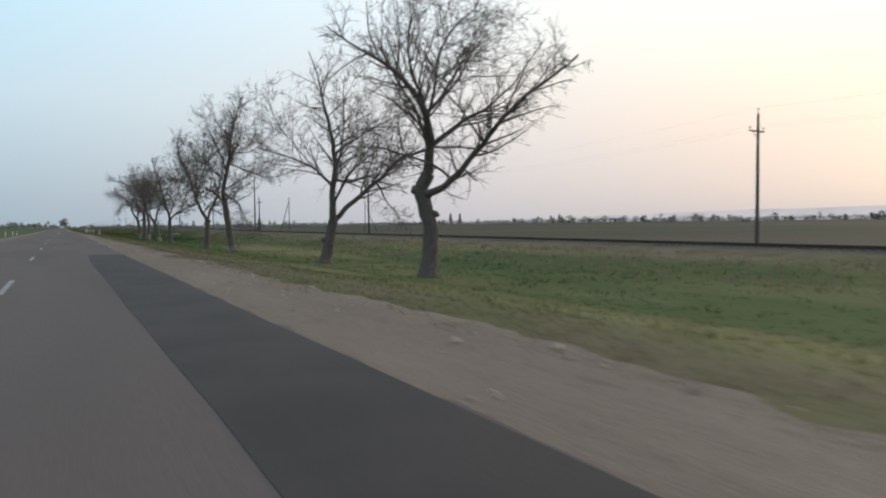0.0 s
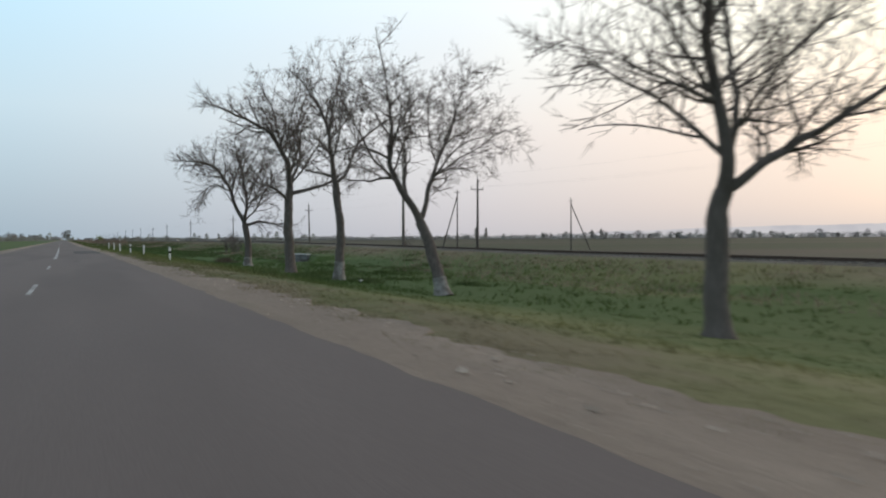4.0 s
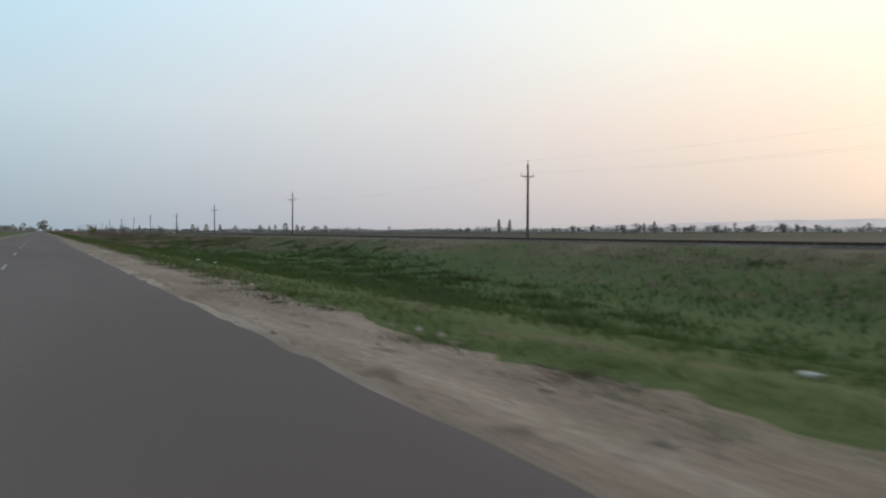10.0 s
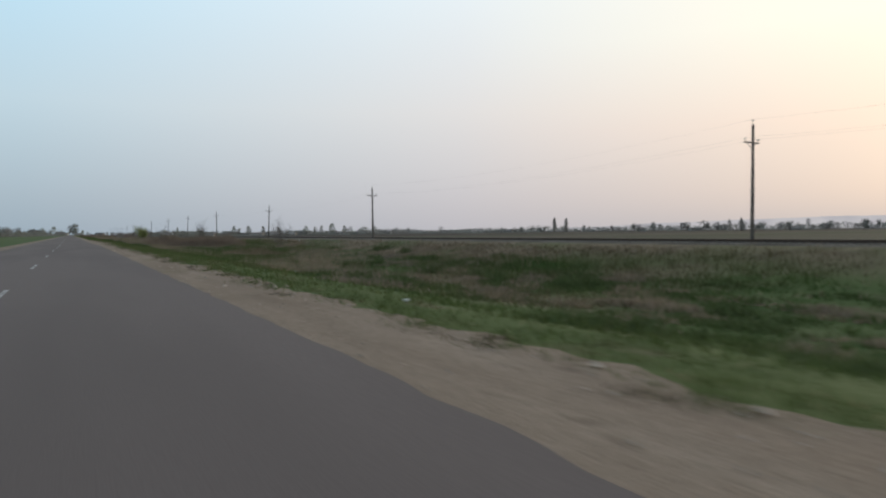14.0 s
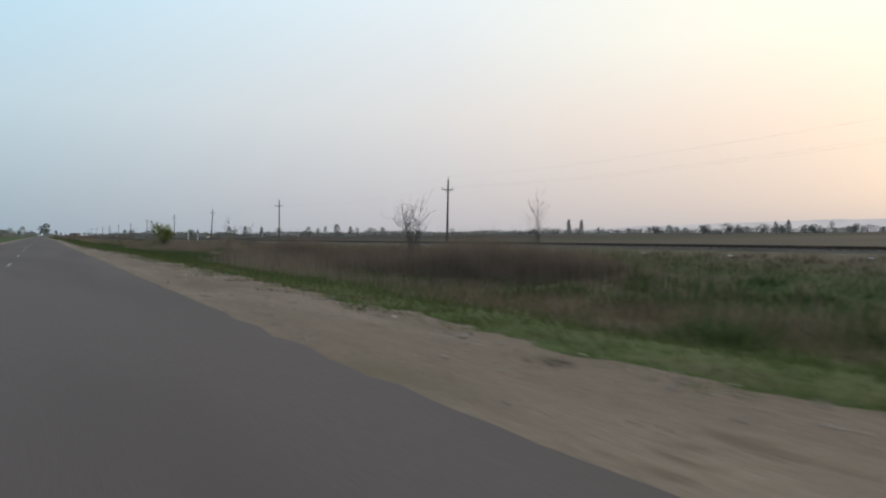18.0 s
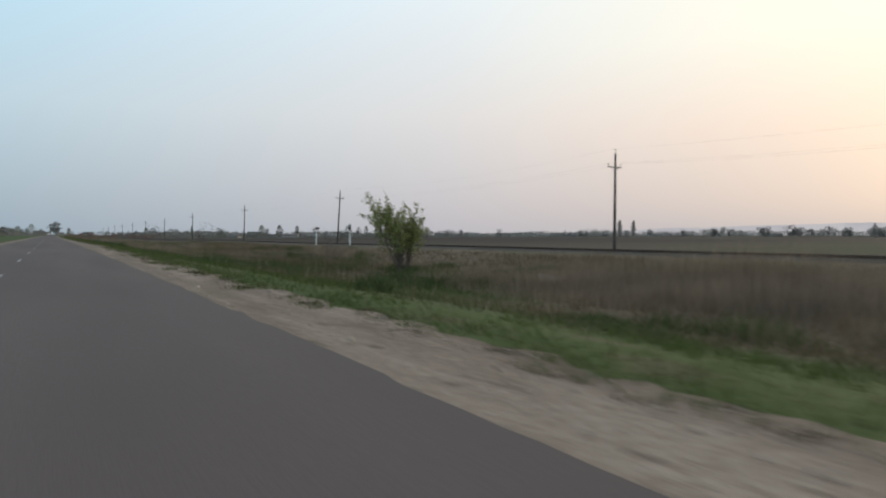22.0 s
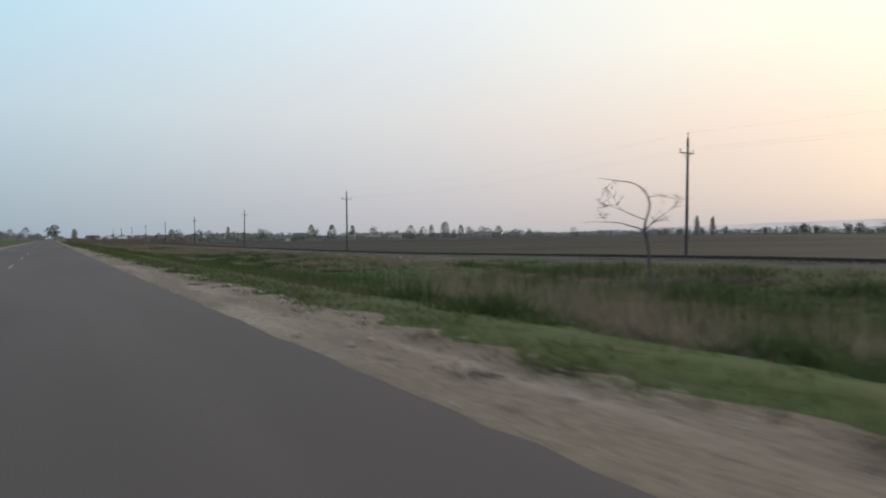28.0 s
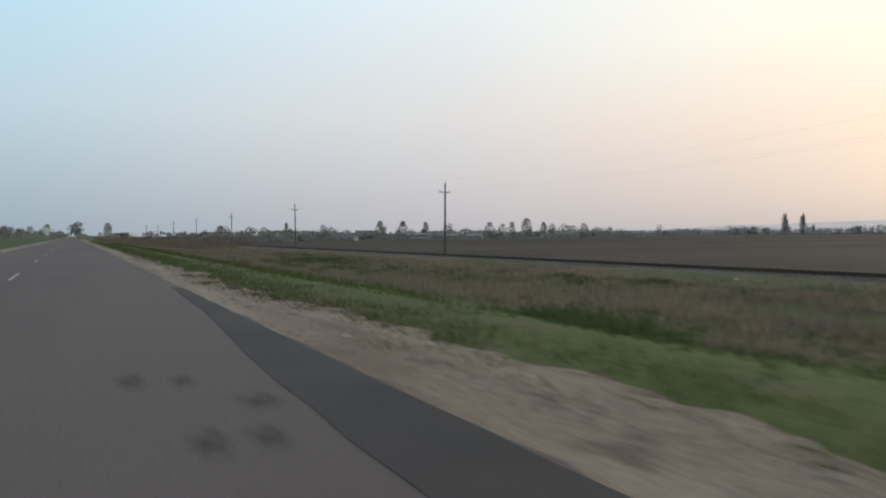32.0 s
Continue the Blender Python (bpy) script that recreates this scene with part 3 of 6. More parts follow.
def soaked(m):
    """Lets the stain thin out towards its ragged rim."""
    nt = m.node_tree
    N, L = nt.nodes.new, nt.links.new
    tc, mp, ln, nz, ad, mr = (N("ShaderNode" + k) for k in ("TexCoord", "Mapping", "VectorMath", "TexNoise", "Math", "MapRange"))
    mp.inputs["Location"].default_value = (-0.5, -0.5, 0)
    mp.inputs["Scale"].default_value = (1, 1, 0)
    ln.operation = "LENGTH"
    L(tc.outputs["Generated"], mp.inputs[0])
    L(mp.outputs[0], ln.inputs[0])
    nz.inputs["Scale"].default_value = 4.0
    L(tc.outputs["Generated"], nz.inputs["Vector"])
    ad.operation = "ADD"
    L(ln.outputs["Value"], ad.inputs[0])
    L(nz.outputs["Fac"], ad.inputs[1])
    for i, v in ((1, 0.45), (2, 0.97), (3, 0.34), (4, 0.0)):
        mr.inputs[i].default_value = v
    L(ad.outputs[0], mr.inputs[0])
    L(mr.outputs[0], nt.nodes["Principled BSDF"].inputs["Alpha"])
    return m


M_stain = soaked(mat("oily_asphalt", [(0.050, 0.043, 0.042), (0.066, 0.057, 0.055), (0.044, 0.038, 0.037)], 12, 1.5, 0.9, 0.0, spec=0.2))
for i, (x, y, rx, ry) in enumerate([(0.35, 938.3, 0.2, 0.5), (0.75, 938.0, 0.15, 0.42), (0.62, 935.9, 0.18, 0.42), (1.0, 935.9, 0.2, 0.36), (1.15, 936.9, 0.22, 0.42), (-0.5, 755, 0.3, 0.8), (0.71, 208.1, 0.24, 0.6), (1.99, 109.8, 0.26, 0.6), (0.4, 262, 0.3, 1.0)]):
    stain(x, y, rx, ry, i)


# ---- railway ----
RX = 40.6
track = thing("railway_track", pose(0, 0, 0), "single railway track with rusty rails on a low ballast bank", "railway", kind="structure")
ys = span(-200, 1300, 150) + span(1300, 2400, 12)
for side in (-0.76, 0.76):
    v, f = [], []
    prof = [(-0.075, -0.18), (-0.075, -0.165), (-0.02, -0.13), (-0.02, -0.05), (-0.036, -0.03), (-0.036, 0.0), (0.036, 0.0), (0.036, -0.03), (0.02, -0.05), (0.02, -0.13), (0.075, -0.165), (0.075, -0.18)]
    for y in ys:
        z = lin(RAIL_Z, y)
        v += [(RX + side + a, y, z + b) for a, b in prof]
    n = len(prof)
    f = [(j * n + i, j * n + (i + 1) % n, (j + 1) * n + (i + 1) % n, (j + 1) * n + i) for j in range(len(ys) - 1) for i in range(n)]
    obj("rail", v, f, M_rail, track, "rusty dark steel rail")
v, f = [], []
prof = [(-2.3, -0.42), (-1.6, -0.24), (1.6, -0.24), (2.3, -0.42)]
by = span(-200, 1300, 700) + [1300]
for y in by:
    z = lin(RAIL_Z, y)
    v += [(RX + a + 0.1 * noise.noise((y, a, 0)), y, z + b + 0.04 * noise.noise((y * 0.8, a, 5))) for a, b in prof]
f = [(j * 4 + i, j * 4 + i + 1, (j + 1) * 4 + i + 1, (j + 1) * 4 + i) for j in range(len(by) - 1) for i in range(3)]
obj("ballast", v, f, M_ballast, track, "dark stained ballast bed")
v, f = [], []
y = -60.0
while y < 1250:
    z, b = lin(RAIL_Z, y), len(v)
    for sx in (-1.3, 1.3):
        for sy in (-0.12, 0.12):
            v += [(RX + sx, y + sy, z - 0.3), (RX + sx, y + sy * 0.8, z - 0.16)]
    f += [(b, b + 1, b + 3, b + 2), (b + 4, b + 6, b + 7, b + 5), (b + 1, b + 5, b + 7, b + 3), (b, b + 4, b + 5, b + 1), (b + 2, b + 3, b + 7, b + 6)]
    y += 0.62
sl = obj("sleepers", v, f, M_sleeper, track, "rows of weathered concrete sleepers")
sl["kind"] = "stuff"


# ---- power line ----
def insulator(parent, x, y, z, s=1.0):
    bm = lathe([(0.012 * s, -0.16), (0.012 * s, 0.0), (0.05 * s, 0.0), (0.065 * s, 0.03), (0.04 * s, 0.05), (0.06 * s, 0.08), (0.035 * s, 0.12), (0.03 * s, 0.15)], 8)
    ob = part("insulator", bm, M_glass_ins, parent, "small porcelain insulator", True)
    ob.location = (x, y, z)
    return ob


def power_pole(m, arm_z, top_z, lean=0.0, mat_=None, label="weathered concrete power pole with one crossarm"):
    t = thing("power_pole", m, label, "power pole", "power line along the railway")
    bm = bmesh.new()
    n = 8
    rings = []
    for k in range(7):
        z = -0.3 + (top_z + 0.3) * k / 6
        r = 0.17 - 0.075 * k / 6
        rings.append([bm.verts.new((r * (1.15 if i % 2 else 1.0) * math.cos(math.pi * (i + 0.5) / 4), r * math.sin(math.pi * (i + 0.5) / 4), z)) for i in range(n)])
    for a, b in zip(rings, rings[1:]):
        for i in range(n):
            bm.faces.new((a[i], a[(i + 1) % n], b[(i + 1) % n], b[i]))
    bm.faces.new(rings[-1])
    part("shaft", bm, mat_ or M_concrete, t)
    arm = part("crossarm", boxed(0, 0.11, arm_z, 1.9, 0.09, 0.10, bevel=0.01), M_iron, t, "dark steel crossarm")
    for s in (-1, 1):
        br = boxed(s * 0.3, 0.11, arm_z - 0.24, 0.72, 0.03, 0.03, pose(0, 0, 0, 0, s * -38, 0))
        part("brace", br, M_iron, t, "thin steel brace")
        insulator(arm, s * 0.84, 0.11, arm_z + 0.2, 1.5)
    pin = part("top_bracket", boxed(0, 0, top_z + 0.05, 0.05, 0.05, 0.3), M_iron, t, "steel pin on the pole top")
    insulator(pin, 0, 0, top_z + 0.34, 1.5)
    return t


POLES = [(8, 47.5), (85.0, 48.6), (160.7, 47.24), (235.0, 46.76), (311.25, 49.07), (387.7, 48.22), (471.66, 47.92), (549.95, 48.0), (628.55, 49.11), (707.69, 49.26), (785.29, 49.4), (864.18, 50.04), (942.4, 48.7), (1020.57, 48.62),
         (1098.3, 48.67), (1176, 48.7), (1254, 48.7), (1332, 48.7), (1410, 48.7), (1488, 48.7)]
LEANS = [0, 0.4, -0.5, 0.3, -0.8, 0, 0.5, -0.3, 1.6, 0.4, 3.7, 1.4, 0, 0.6, -0.4, 0, 0.4, 0, 0, 0]
ARM = [8.2, 8.4, 8.1, 7.6, 7.8, 7.6, 8.2, 7.9, 7.5, 8.15, 8.6, 8.6, 8.3, 7.6, 7.7, 7.8, 7.8, 7.8, 7.8, 7.8]
tips = []
for (y, x), ln, az in zip(POLES, LEANS, ARM):
    gz = ground_z(x, y)
    dark = ln > 1.5
    m = pose(x, y, gz, 0, ln, random.uniform(-4, 4))
    power_pole(m, az - gz, az - gz + 1.35, mat_=M_wood if dark else M_concrete, label="leaning dark timber power pole with one crossarm" if dark else "weathered concrete power pole with one crossarm")
    tips.append([m @ Vector((dx, 0.05, dz)) for dx, dz in ((-0.84, az - gz + 0.34), (0.84, az - gz + 0.34), (0, az - gz + 1.84))])
for k in range(3):
    cu = bpy.data.curves.new("power_line_wire", "CURVE")
    cu.dimensions, cu.bevel_depth, cu.bevel_resolution = "3D", 0.003, 0
    cu.materials.append(M_wire)
    pts = []
    for a, b in zip(tips, tips[1:]):
        for i in range(12):
            u = i / 12
            p = a[k].lerp(b[k], u)
            pts.append((p.x, p.y, p.z - 4 * 1.0 * u * (1 - u)))
    sp = cu.splines.new("POLY")
    sp.points.add(len(pts) - 1)
    for q, p in zip(sp.points, pts):
        q.co = (*p, 1)
    tagged(new("power_line_wire", cu), "thin sagging aluminium wire between the poles", "wire", "power line wires")

# the tall pole where a second line crosses, and its two strutted neighbours
t = thing("tall_power_pole", pose(55.5, 275.2, ground_z(55.5, 275.2)), "tall concrete power pole with a tilted steel crossarm", "power pole")
H = 17.6 - ground_z(55.5, 275.2)
part("shaft", lathe([(0.30, -0.3), (0.27, H * 0.3), (0.21, H * 0.7), (0.16, H)], 10), mat("tall_pole_concrete", [(0.17, 0.145, 0.125), (0.23, 0.20, 0.175), (0.13, 0.115, 0.105)], 5, 0.8, 0.9, 0.4, 30, (1, 1, 0.15)), t, smooth=True)
arm = part("crossarm", boxed(0, 0, H + 0.12, 2.3, 0.12, 0.1, pose(0, 0, 0, 0, -20, -50)), M_iron, t, "tilted dark steel crossarm")
for s in (-1.05, -0.25, 0.25, 0.7, 1.05):
    p = pose(0, 0, 0, 0, -20, -50) @ Vector((s, 0, 0.05))
    insulator(arm, p.x, p.y, H + 0.28 + p.z, 1.6)


def strutted_pole(x, y, top, dx, dy):
    gz = ground_z(x, y)
    t = thing("strutted_pole", pose(x, y, gz), "concrete power pole propped by a slanting strut", "power pole", "strutted poles")
    h = top - gz
    part("shaft", lathe([(0.16, -0.3), (0.10, h)], 8), M_concrete, t)
    a, b = Vector((dx, dy, -0.2)), Vector((0.05, 0.05, h - 1.2))
    d = b - a
    m = Matrix.Translation(a) @ d.to_track_quat("Z", "Y").to_matrix().to_4x4()
    part("strut", lathe([(0.14, 0), (0.10, d.length)], 8, None, m), M_concrete, t, "slanting concrete strut")
    arm = part("crossarm", boxed(0, 0, h - 0.5, 1.3, 0.08, 0.08), M_iron, t, "dark steel crossarm")
    for s in (-0.55, 0.55, 0.0):
        insulator(arm, s, 0, h - 0.28 if s else h + 0.15)


strutted_pole(66.6, 274.2, 10.6, -2.9, 1.2)
strutted_pole(93.2, 272.4, 9.5, 3.6, -2.0)


# ---- roadside trees ----
def tube(V, F, pts, rads, n):
    base = len(V)
    prev = None
    for i, p in enumerate(pts):
        d = (pts[min(i + 1, len(pts) - 1)] - pts[max(i - 1, 0)]).normalized()
        a = d.orthogonal().normalized() if prev is None else (prev - d * prev.dot(d)).normalized()
        prev = a
        b = d.cross(a)
        for k in range(n):
            u = 2 * math.pi * k / n
            V.append(p + (a * math.cos(u) + b * math.sin(u)) * rads[i])
    for i in range(len(pts) - 1):
        for k in range(n):
            F.append((base + i * n + k, base + i * n + (k + 1) % n, base + (i + 1) * n + (k + 1) % n, base + (i + 1) * n + k))


def grow(rng, p, d, length, r, level, tips, droop=0.0, up=0.1, wob=0.28, env=None):
    """One wandering tapered branch; returns its points and radii."""
    n = max(3, min(9, int(length / (0.55 if level < 2 else 0.3))))
    pts, rads = [p.copy()], [r]
    seg = length / n
    for i in range(n):
        d = (d + Vector((rng.gauss(0, wob), rng.gauss(0, wob), rng.gauss(0, wob) + up - droop * (i / n))) * 0.5).normalized()
        if env is not None and i > 0:
            q = p + d * seg
            if ((q.x - env[0]) / env[3]) ** 2 + ((q.y - env[1]) / env[3]) ** 2 + ((q.z - env[2]) / env[4]) ** 2 > 1.0 + 0.25 * rng.random():
                break
        p = p + d * seg
        pts.append(p)
        rads.append(max(r * (1 - 0.78 * (i + 1) / n), 0.006))
    tips.append((pts, rads, level))
    return pts, rads


def side_dir(rng, d, lo, hi):
    a = d.orthogonal().normalized()
    q = Matrix.Rotation(rng.uniform(0, 2 * math.pi), 3, d) @ a
    ang = radians(rng.uniform(lo, hi))
    return (d * math.cos(ang) + q * math.sin(ang)).normalized()


def bare_tree(x, y, turn, trunk, limbs, crown, trunk_r, seed, white=0.0, points=1500, label="leafless roadside walnut tree with a spreading crown", knots=(), extra=8):
    """trunk and limbs: (sideways, height) bends in a plane turned to 'turn'; crown: middle, half width, lowest and highest level.
    Side boughs and twigs then grow from the limbs within the crown."""
    rng = random.Random(seed)
    gz = ground_z(x, y) - 0.05
    t = thing("roadside_tree", pose(x, y, gz, 0, 0, 90 - turn), label, "tree", "bare roadside trees")
    P, up = [], []

    def lay(bends, depth, first):
        """Adds a wandering chain of joints along the bends."""
        idx, k = [], first
        done = 0.0
        for (u0, z0), (u1, z1) in zip(bends, bends[1:]):
            ln = math.hypot(u1 - u0, z1 - z0)
            m = max(1, round(ln / 0.32))
            for i in range(1, m + 1):
                f = i / m
                done += ln / m
                j = 0.07
                P.append(np.array((u0 + (u1 - u0) * f + rng.gauss(0, j), depth * done + rng.gauss(0, j) + 0.25 * math.sin(done * 0.9 + depth * 9), z0 + (z1 - z0) * f + rng.gauss(0, j))))
                up.append(k)
                k = len(P) - 1
                idx.append(k)
        return idx
    P.append(np.array((trunk[0][0], 0.0, 0.0)))
    up.append(-1)
    tr = [0] + lay(trunk, 0.0, 0)
    for i in tr:
        P[i][1] *= 0.4
    side, chains = 1, []
    for n_l, bends in enumerate(limbs):
        q = np.array((bends[0][0], 0.0, bends[0][1]))
        d2 = [((p[0] - q[0]) ** 2 + (p[2] - q[2]) ** 2) for p in P]
        k = int(np.argmin(d2))
        side = -side
        start = len(P)
        got = lay([(P[k][0], P[k][2])] + list(bends[1:]), side * rng.uniform(0.15, 0.5), k)
        for i in got:
            P[i][1] += P[k][1]
        chains.append((k, got))
    n_hand = len(P)
    for turn_ in range(2):
        old = [p.copy() for p in P]
        nxt = {}
        for i in range(1, n_hand):
            nxt.setdefault(up[i], i)
        for i in range(1, n_hand):
            if i in nxt:
                P[i] = 0.5 * old[i] + 0.25 * (old[up[i]] + old[nxt[i]])
    mid, half, low, top = crown
    env = (mid, 0.0, (top + low) / 2, half * 1.04, (top - low) / 2 * 1.04)
    vec = [Vector(p) for p in P]
    rad = [0.0] * n_hand
    h = trunk[-1][1]
    for i in tr:
        z = vec[i].z
        rad[i] = trunk_r * (1 - 0.22 * z / h) * (1 + 0.45 * max(0, 0.12 * h - z) / (0.12 * h))
    pp, rr = [vec[i] for i in tr], [rad[i] for i in tr]
    V, F = [], []
    tube(V, F, pp, rr, 12)
    for i, p in enumerate(V):
        V[i] = p + Vector((noise.noise(p * 1.9), noise.noise(p * 1.9 + Vector((7, 0, 0))), 0)) * trunk_r * 0.15
    obj("trunk", V, F, M_bark, t, "rough grey-brown bark", True)
    if white:
        k = max(2, int(white / 0.32) + 1)
        V, F = [], []
        tube(V, F, pp[:k], [r * 1.05 + 0.02 for r in rr[:k]], 12)
        obj("whitewash_band", V, F, M_white, t, "faded whitewash on the lower trunk", True)
    for kz, ka in knots:
        q = min(pp, key=lambda p: abs(p.z - kz))
        bm = bmesh.new()
        bmesh.ops.create_icosphere(bm, subdivisions=2, radius=trunk_r * 0.5)
        for vv in bm.verts:
            vv.co = vv.co * (1 + 0.4 * noise.noise(vv.co * 5 + Vector((seed, kz, 0)))) + q + Vector((ka, -0.1, 0)) * trunk_r
        part("burl", bm, M_bark, t, "gnarled burl on the trunk", True)
    fine = []
    limit = points / 1500
    boughs = []
    for n_l, (k, got) in enumerate(chains):
        first = rad[k] * (0.80 if n_l == 0 else 0.58)
        m = len(got)
        for j, i in enumerate(got):
            rad[i] = first * (1 - 0.78 * ((j + 1) / m) ** 0.85)
        lp, lr = [vec[k]] + [vec[i] for i in got], [first] + [rad[i] for i in got]
        # the bough goes on to the edge of the crown
        end = (lp[-1] - lp[-3]).normalized() if len(lp) > 3 else (lp[-1] - lp[0]).normalized()
        on, onr = grow(rng, lp[-1], end, 2.6, lr[-1], 0, [], up=0.04, wob=0.22, env=env)
        boughs.append((lp + on[1:], lr + [lr[-1] * (1 - 0.75 * (j + 1) / len(on)) for j in range(len(on) - 1)]))
    for e in range(extra):
        lp, lr = boughs[e % min(3, len(boughs))]
        i = int(len(lp) * (0.10 + 0.42 * e / max(extra, 1)))
        a, tl = e * 2.4 + seed, radians(rng.uniform(25, 62))
        d = Vector((math.cos(a) * math.sin(tl), math.sin(a) * math.sin(tl), math.cos(tl)))
        boughs.append(grow(rng, lp[i].copy(), d, half * rng.uniform(0.85, 1.15), lr[i] * 0.45, 0, [], up=0.08, droop=0.05, wob=0.26, env=env))
    for n_l, (lp, lr) in enumerate(boughs):
        if len(lp) < 3:
            continue
        V, F = [], []
        tube(V, F, lp, lr, 8)
        obj("limb", V, F, M_bark, t, "", True)
        reach = sum((q - p).length for p, q in zip(lp, lp[1:]))
        n1 = max(2, int(reach * 2.25 * limit))
        for j in range(n1):
            u = (0.14 if n_l else 0.22) + 0.86 * (j + rng.random()) / n1
            u = min(u, 0.95)
            i = min(int(u * (len(lp) - 1)), len(lp) - 2)
            q = lp[i].lerp(lp[i + 1], u * (len(lp) - 1) - i)
            along = (lp[i + 1] - lp[i]).normalized()
            dd = side_dir(rng, along, 28, 68)
            out = Vector((q.x - mid, q.y, (q.z - low) * 0.35))
            if out.length > 0.1 and dd.dot(out) < 0:
                dd = (dd + out.normalized() * 0.6).normalized()
            L1 = half * rng.uniform(0.30, 0.78) * (1.1 - 0.35 * u)
            # boughs that reach beyond the crown carry short drooping twigs
            beyond = ((q.x - env[0]) / env[3]) ** 2 + (q.y / env[3]) ** 2 + ((q.z - env[2]) / env[4]) ** 2 > 0.8
            if beyond:
                L1 = half * rng.uniform(0.2, 0.42)
            p1, r1 = grow(rng, q, dd, L1, min(lr[i] * 0.5, 0.06 if not beyond else 0.03), 1, fine, up=0.06 if beyond else 0.10, droop=0.25 if beyond else 0.12, wob=0.26, env=None if beyond else env)
            if len(p1) < 4:
                fine.pop()
                continue
            n2 = (6 if beyond else 7) if limit > 0.4 else 3
            for j2 in range(n2):
                u2 = 0.15 + 0.85 * (j2 + rng.random()) / n2
                i2 = min(int(u2 * (len(p1) - 1)), len(p1) - 2)
                d2 = side_dir(rng, (p1[i2 + 1] - p1[i2]).normalized(), 25, 65)
                p2, r2 = grow(rng, p1[i2].copy(), d2, max(0.4 if beyond else 0.6, L1 * rng.uniform(0.25, 0.5)), max(r1[i2] * 0.5, 0.012), 2, fine, up=0.06, droop=0.2, wob=0.34, env=None if beyond else env)
                if len(p2) < (2 if beyond else 3):
                    fine.pop()
                    continue
                for j3 in range(3):
                    i3 = rng.randrange(0, len(p2) - 1)
                    d3 = side_dir(rng, (p2[i3 + 1] - p2[i3]).normalized(), 25, 70)
                    grow(rng, p2[i3].copy(), d3, rng.uniform(0.25, 0.7), 0.011, 3, fine, up=0.03, droop=0.2)
    V, F = [], []
    for p, r, lv in fine:
        if len(p) < 2:
            continue
        if lv == 3:
            p = p[::2] + [p[-1]] if len(p) % 2 == 0 else p[::2]
            r = [0.011 - 0.005 * i / max(len(p) - 1, 1) for i in range(len(p))]
        tube(V, F, p, r, 5 if lv == 1 else 3)
    obj("crown", V, F, M_twig, t, "dense crown of fine bare twigs")
    return t


bare_tree(17.0, 81.6, 125, [(0, 0), (0.2, 2.8), (-0.4, 4.7), (0.1, 5.6)], [[(0.1, 5.6), (0.3, 6.9), (0.2, 8.8), (-1.0, 10.3), (-2.6, 11.3)], [(0.2, 8.5), (0.9, 9.3), (1.8, 11.1), (2.6, 13.1)], [(-0.3, 4.5), (1.0, 4.8), (2.3, 5.9), (3.6, 7.6), (5.3, 9.0), (7.0, 10.0)],
          [(0.4, 6.7), (1.4, 7.8), (3.3, 9.2), (4.9, 10.9)], [(0.2, 8.8), (-0.4, 10.9), (-0.2, 13.7)]], (1.0, 6.4, 4.6, 15.4), 0.46, 11, 0.0, 1550, knots=((3.3, 0.9), (4.7, -0.7), (4.5, 0.8)), extra=6)
bare_tree(16.9, 97.6, 120, [(0, 0), (0.4, 2.1), (0.7, 3.3)], [[(0.7, 3.3), (0.6, 4.8), (1.0, 7.5), (0.7, 10.0), (0.1, 12.7)], [(0.8, 3.4), (1.6, 4.2), (4.2, 6.4), (5.7, 8.0), (8.2, 8.7), (10.5, 8.8), (12.4, 8.4)], [(0.7, 5.6), (-0.8, 7.3), (-3.3, 8.0)], [(1.0, 7.8), (3.0, 9.7), (5.0, 10.9), (6.6, 11.8)],
          [(3.9, 6.0), (4.7, 4.5), (5.7, 3.3)], [(0.7, 6.2), (1.9, 5.9), (3.8, 6.8)]], (1.6, 6.4, 3.6, 15.2), 0.44, 112, 0.0, 1600, knots=((1.9, -0.9),), extra=5)
bare_tree(16.4, 126.2, 115, [(0, 0), (-0.5, 3.2), (-0.8, 5.8)], [[(-0.8, 5.8), (-0.6, 7.8), (-0.1, 9.4), (0.4, 12.1), (1.3, 15.2)], [(-1.0, 5.5), (-2.3, 6.9), (-4.0, 7.4)], [(-0.4, 8.8), (-1.2, 12.1), (-1.8, 14.3)], [(0.0, 9.6), (1.6, 8.9), (4.1, 8.1), (6.0, 8.7)],
          [(-0.6, 6.4), (1.0, 5.4), (2.2, 3.3)], [(0.3, 10.8), (2.2, 10.8), (4.6, 13.7)], [(-0.7, 7.7), (-1.9, 9.3), (-3.5, 10.3)]], (0.7, 5.6, 3.8, 17.6), 0.36, 13, 0.9, 1900, knots=((4.4, 0.6), (9.0, 0.8)))
bare_tree(16.3, 141.2, 126, [(0, 0), (0.1, 2.2), (0.2, 3.6)], [[(0.2, 3.5), (-0.3, 5.0), (-0.8, 7.4), (-1.4, 10.0), (-1.6, 12.8)], [(-0.5, 6.1), (-0.1, 8.6), (0.8, 11.1), (1.1, 13.3)], [(0.3, 3.6), (0.8, 5.1), (1.7, 6.6), (2.6, 9.0), (3.9, 11.2)], [(-0.8, 7.7), (-1.9, 8.8), (-4.0, 9.1), (-5.8, 8.8)],
          [(1.8, 7.0), (4.2, 7.6), (6.2, 8.0)], [(0.8, 4.9), (2.4, 4.3), (4.8, 3.2)], [(-0.6, 5.8), (-1.9, 5.0)]], (0.2, 5.5, 3.6, 15.6), 0.36, 14, 0.0, 1600, knots=((4.9, 0.9),))
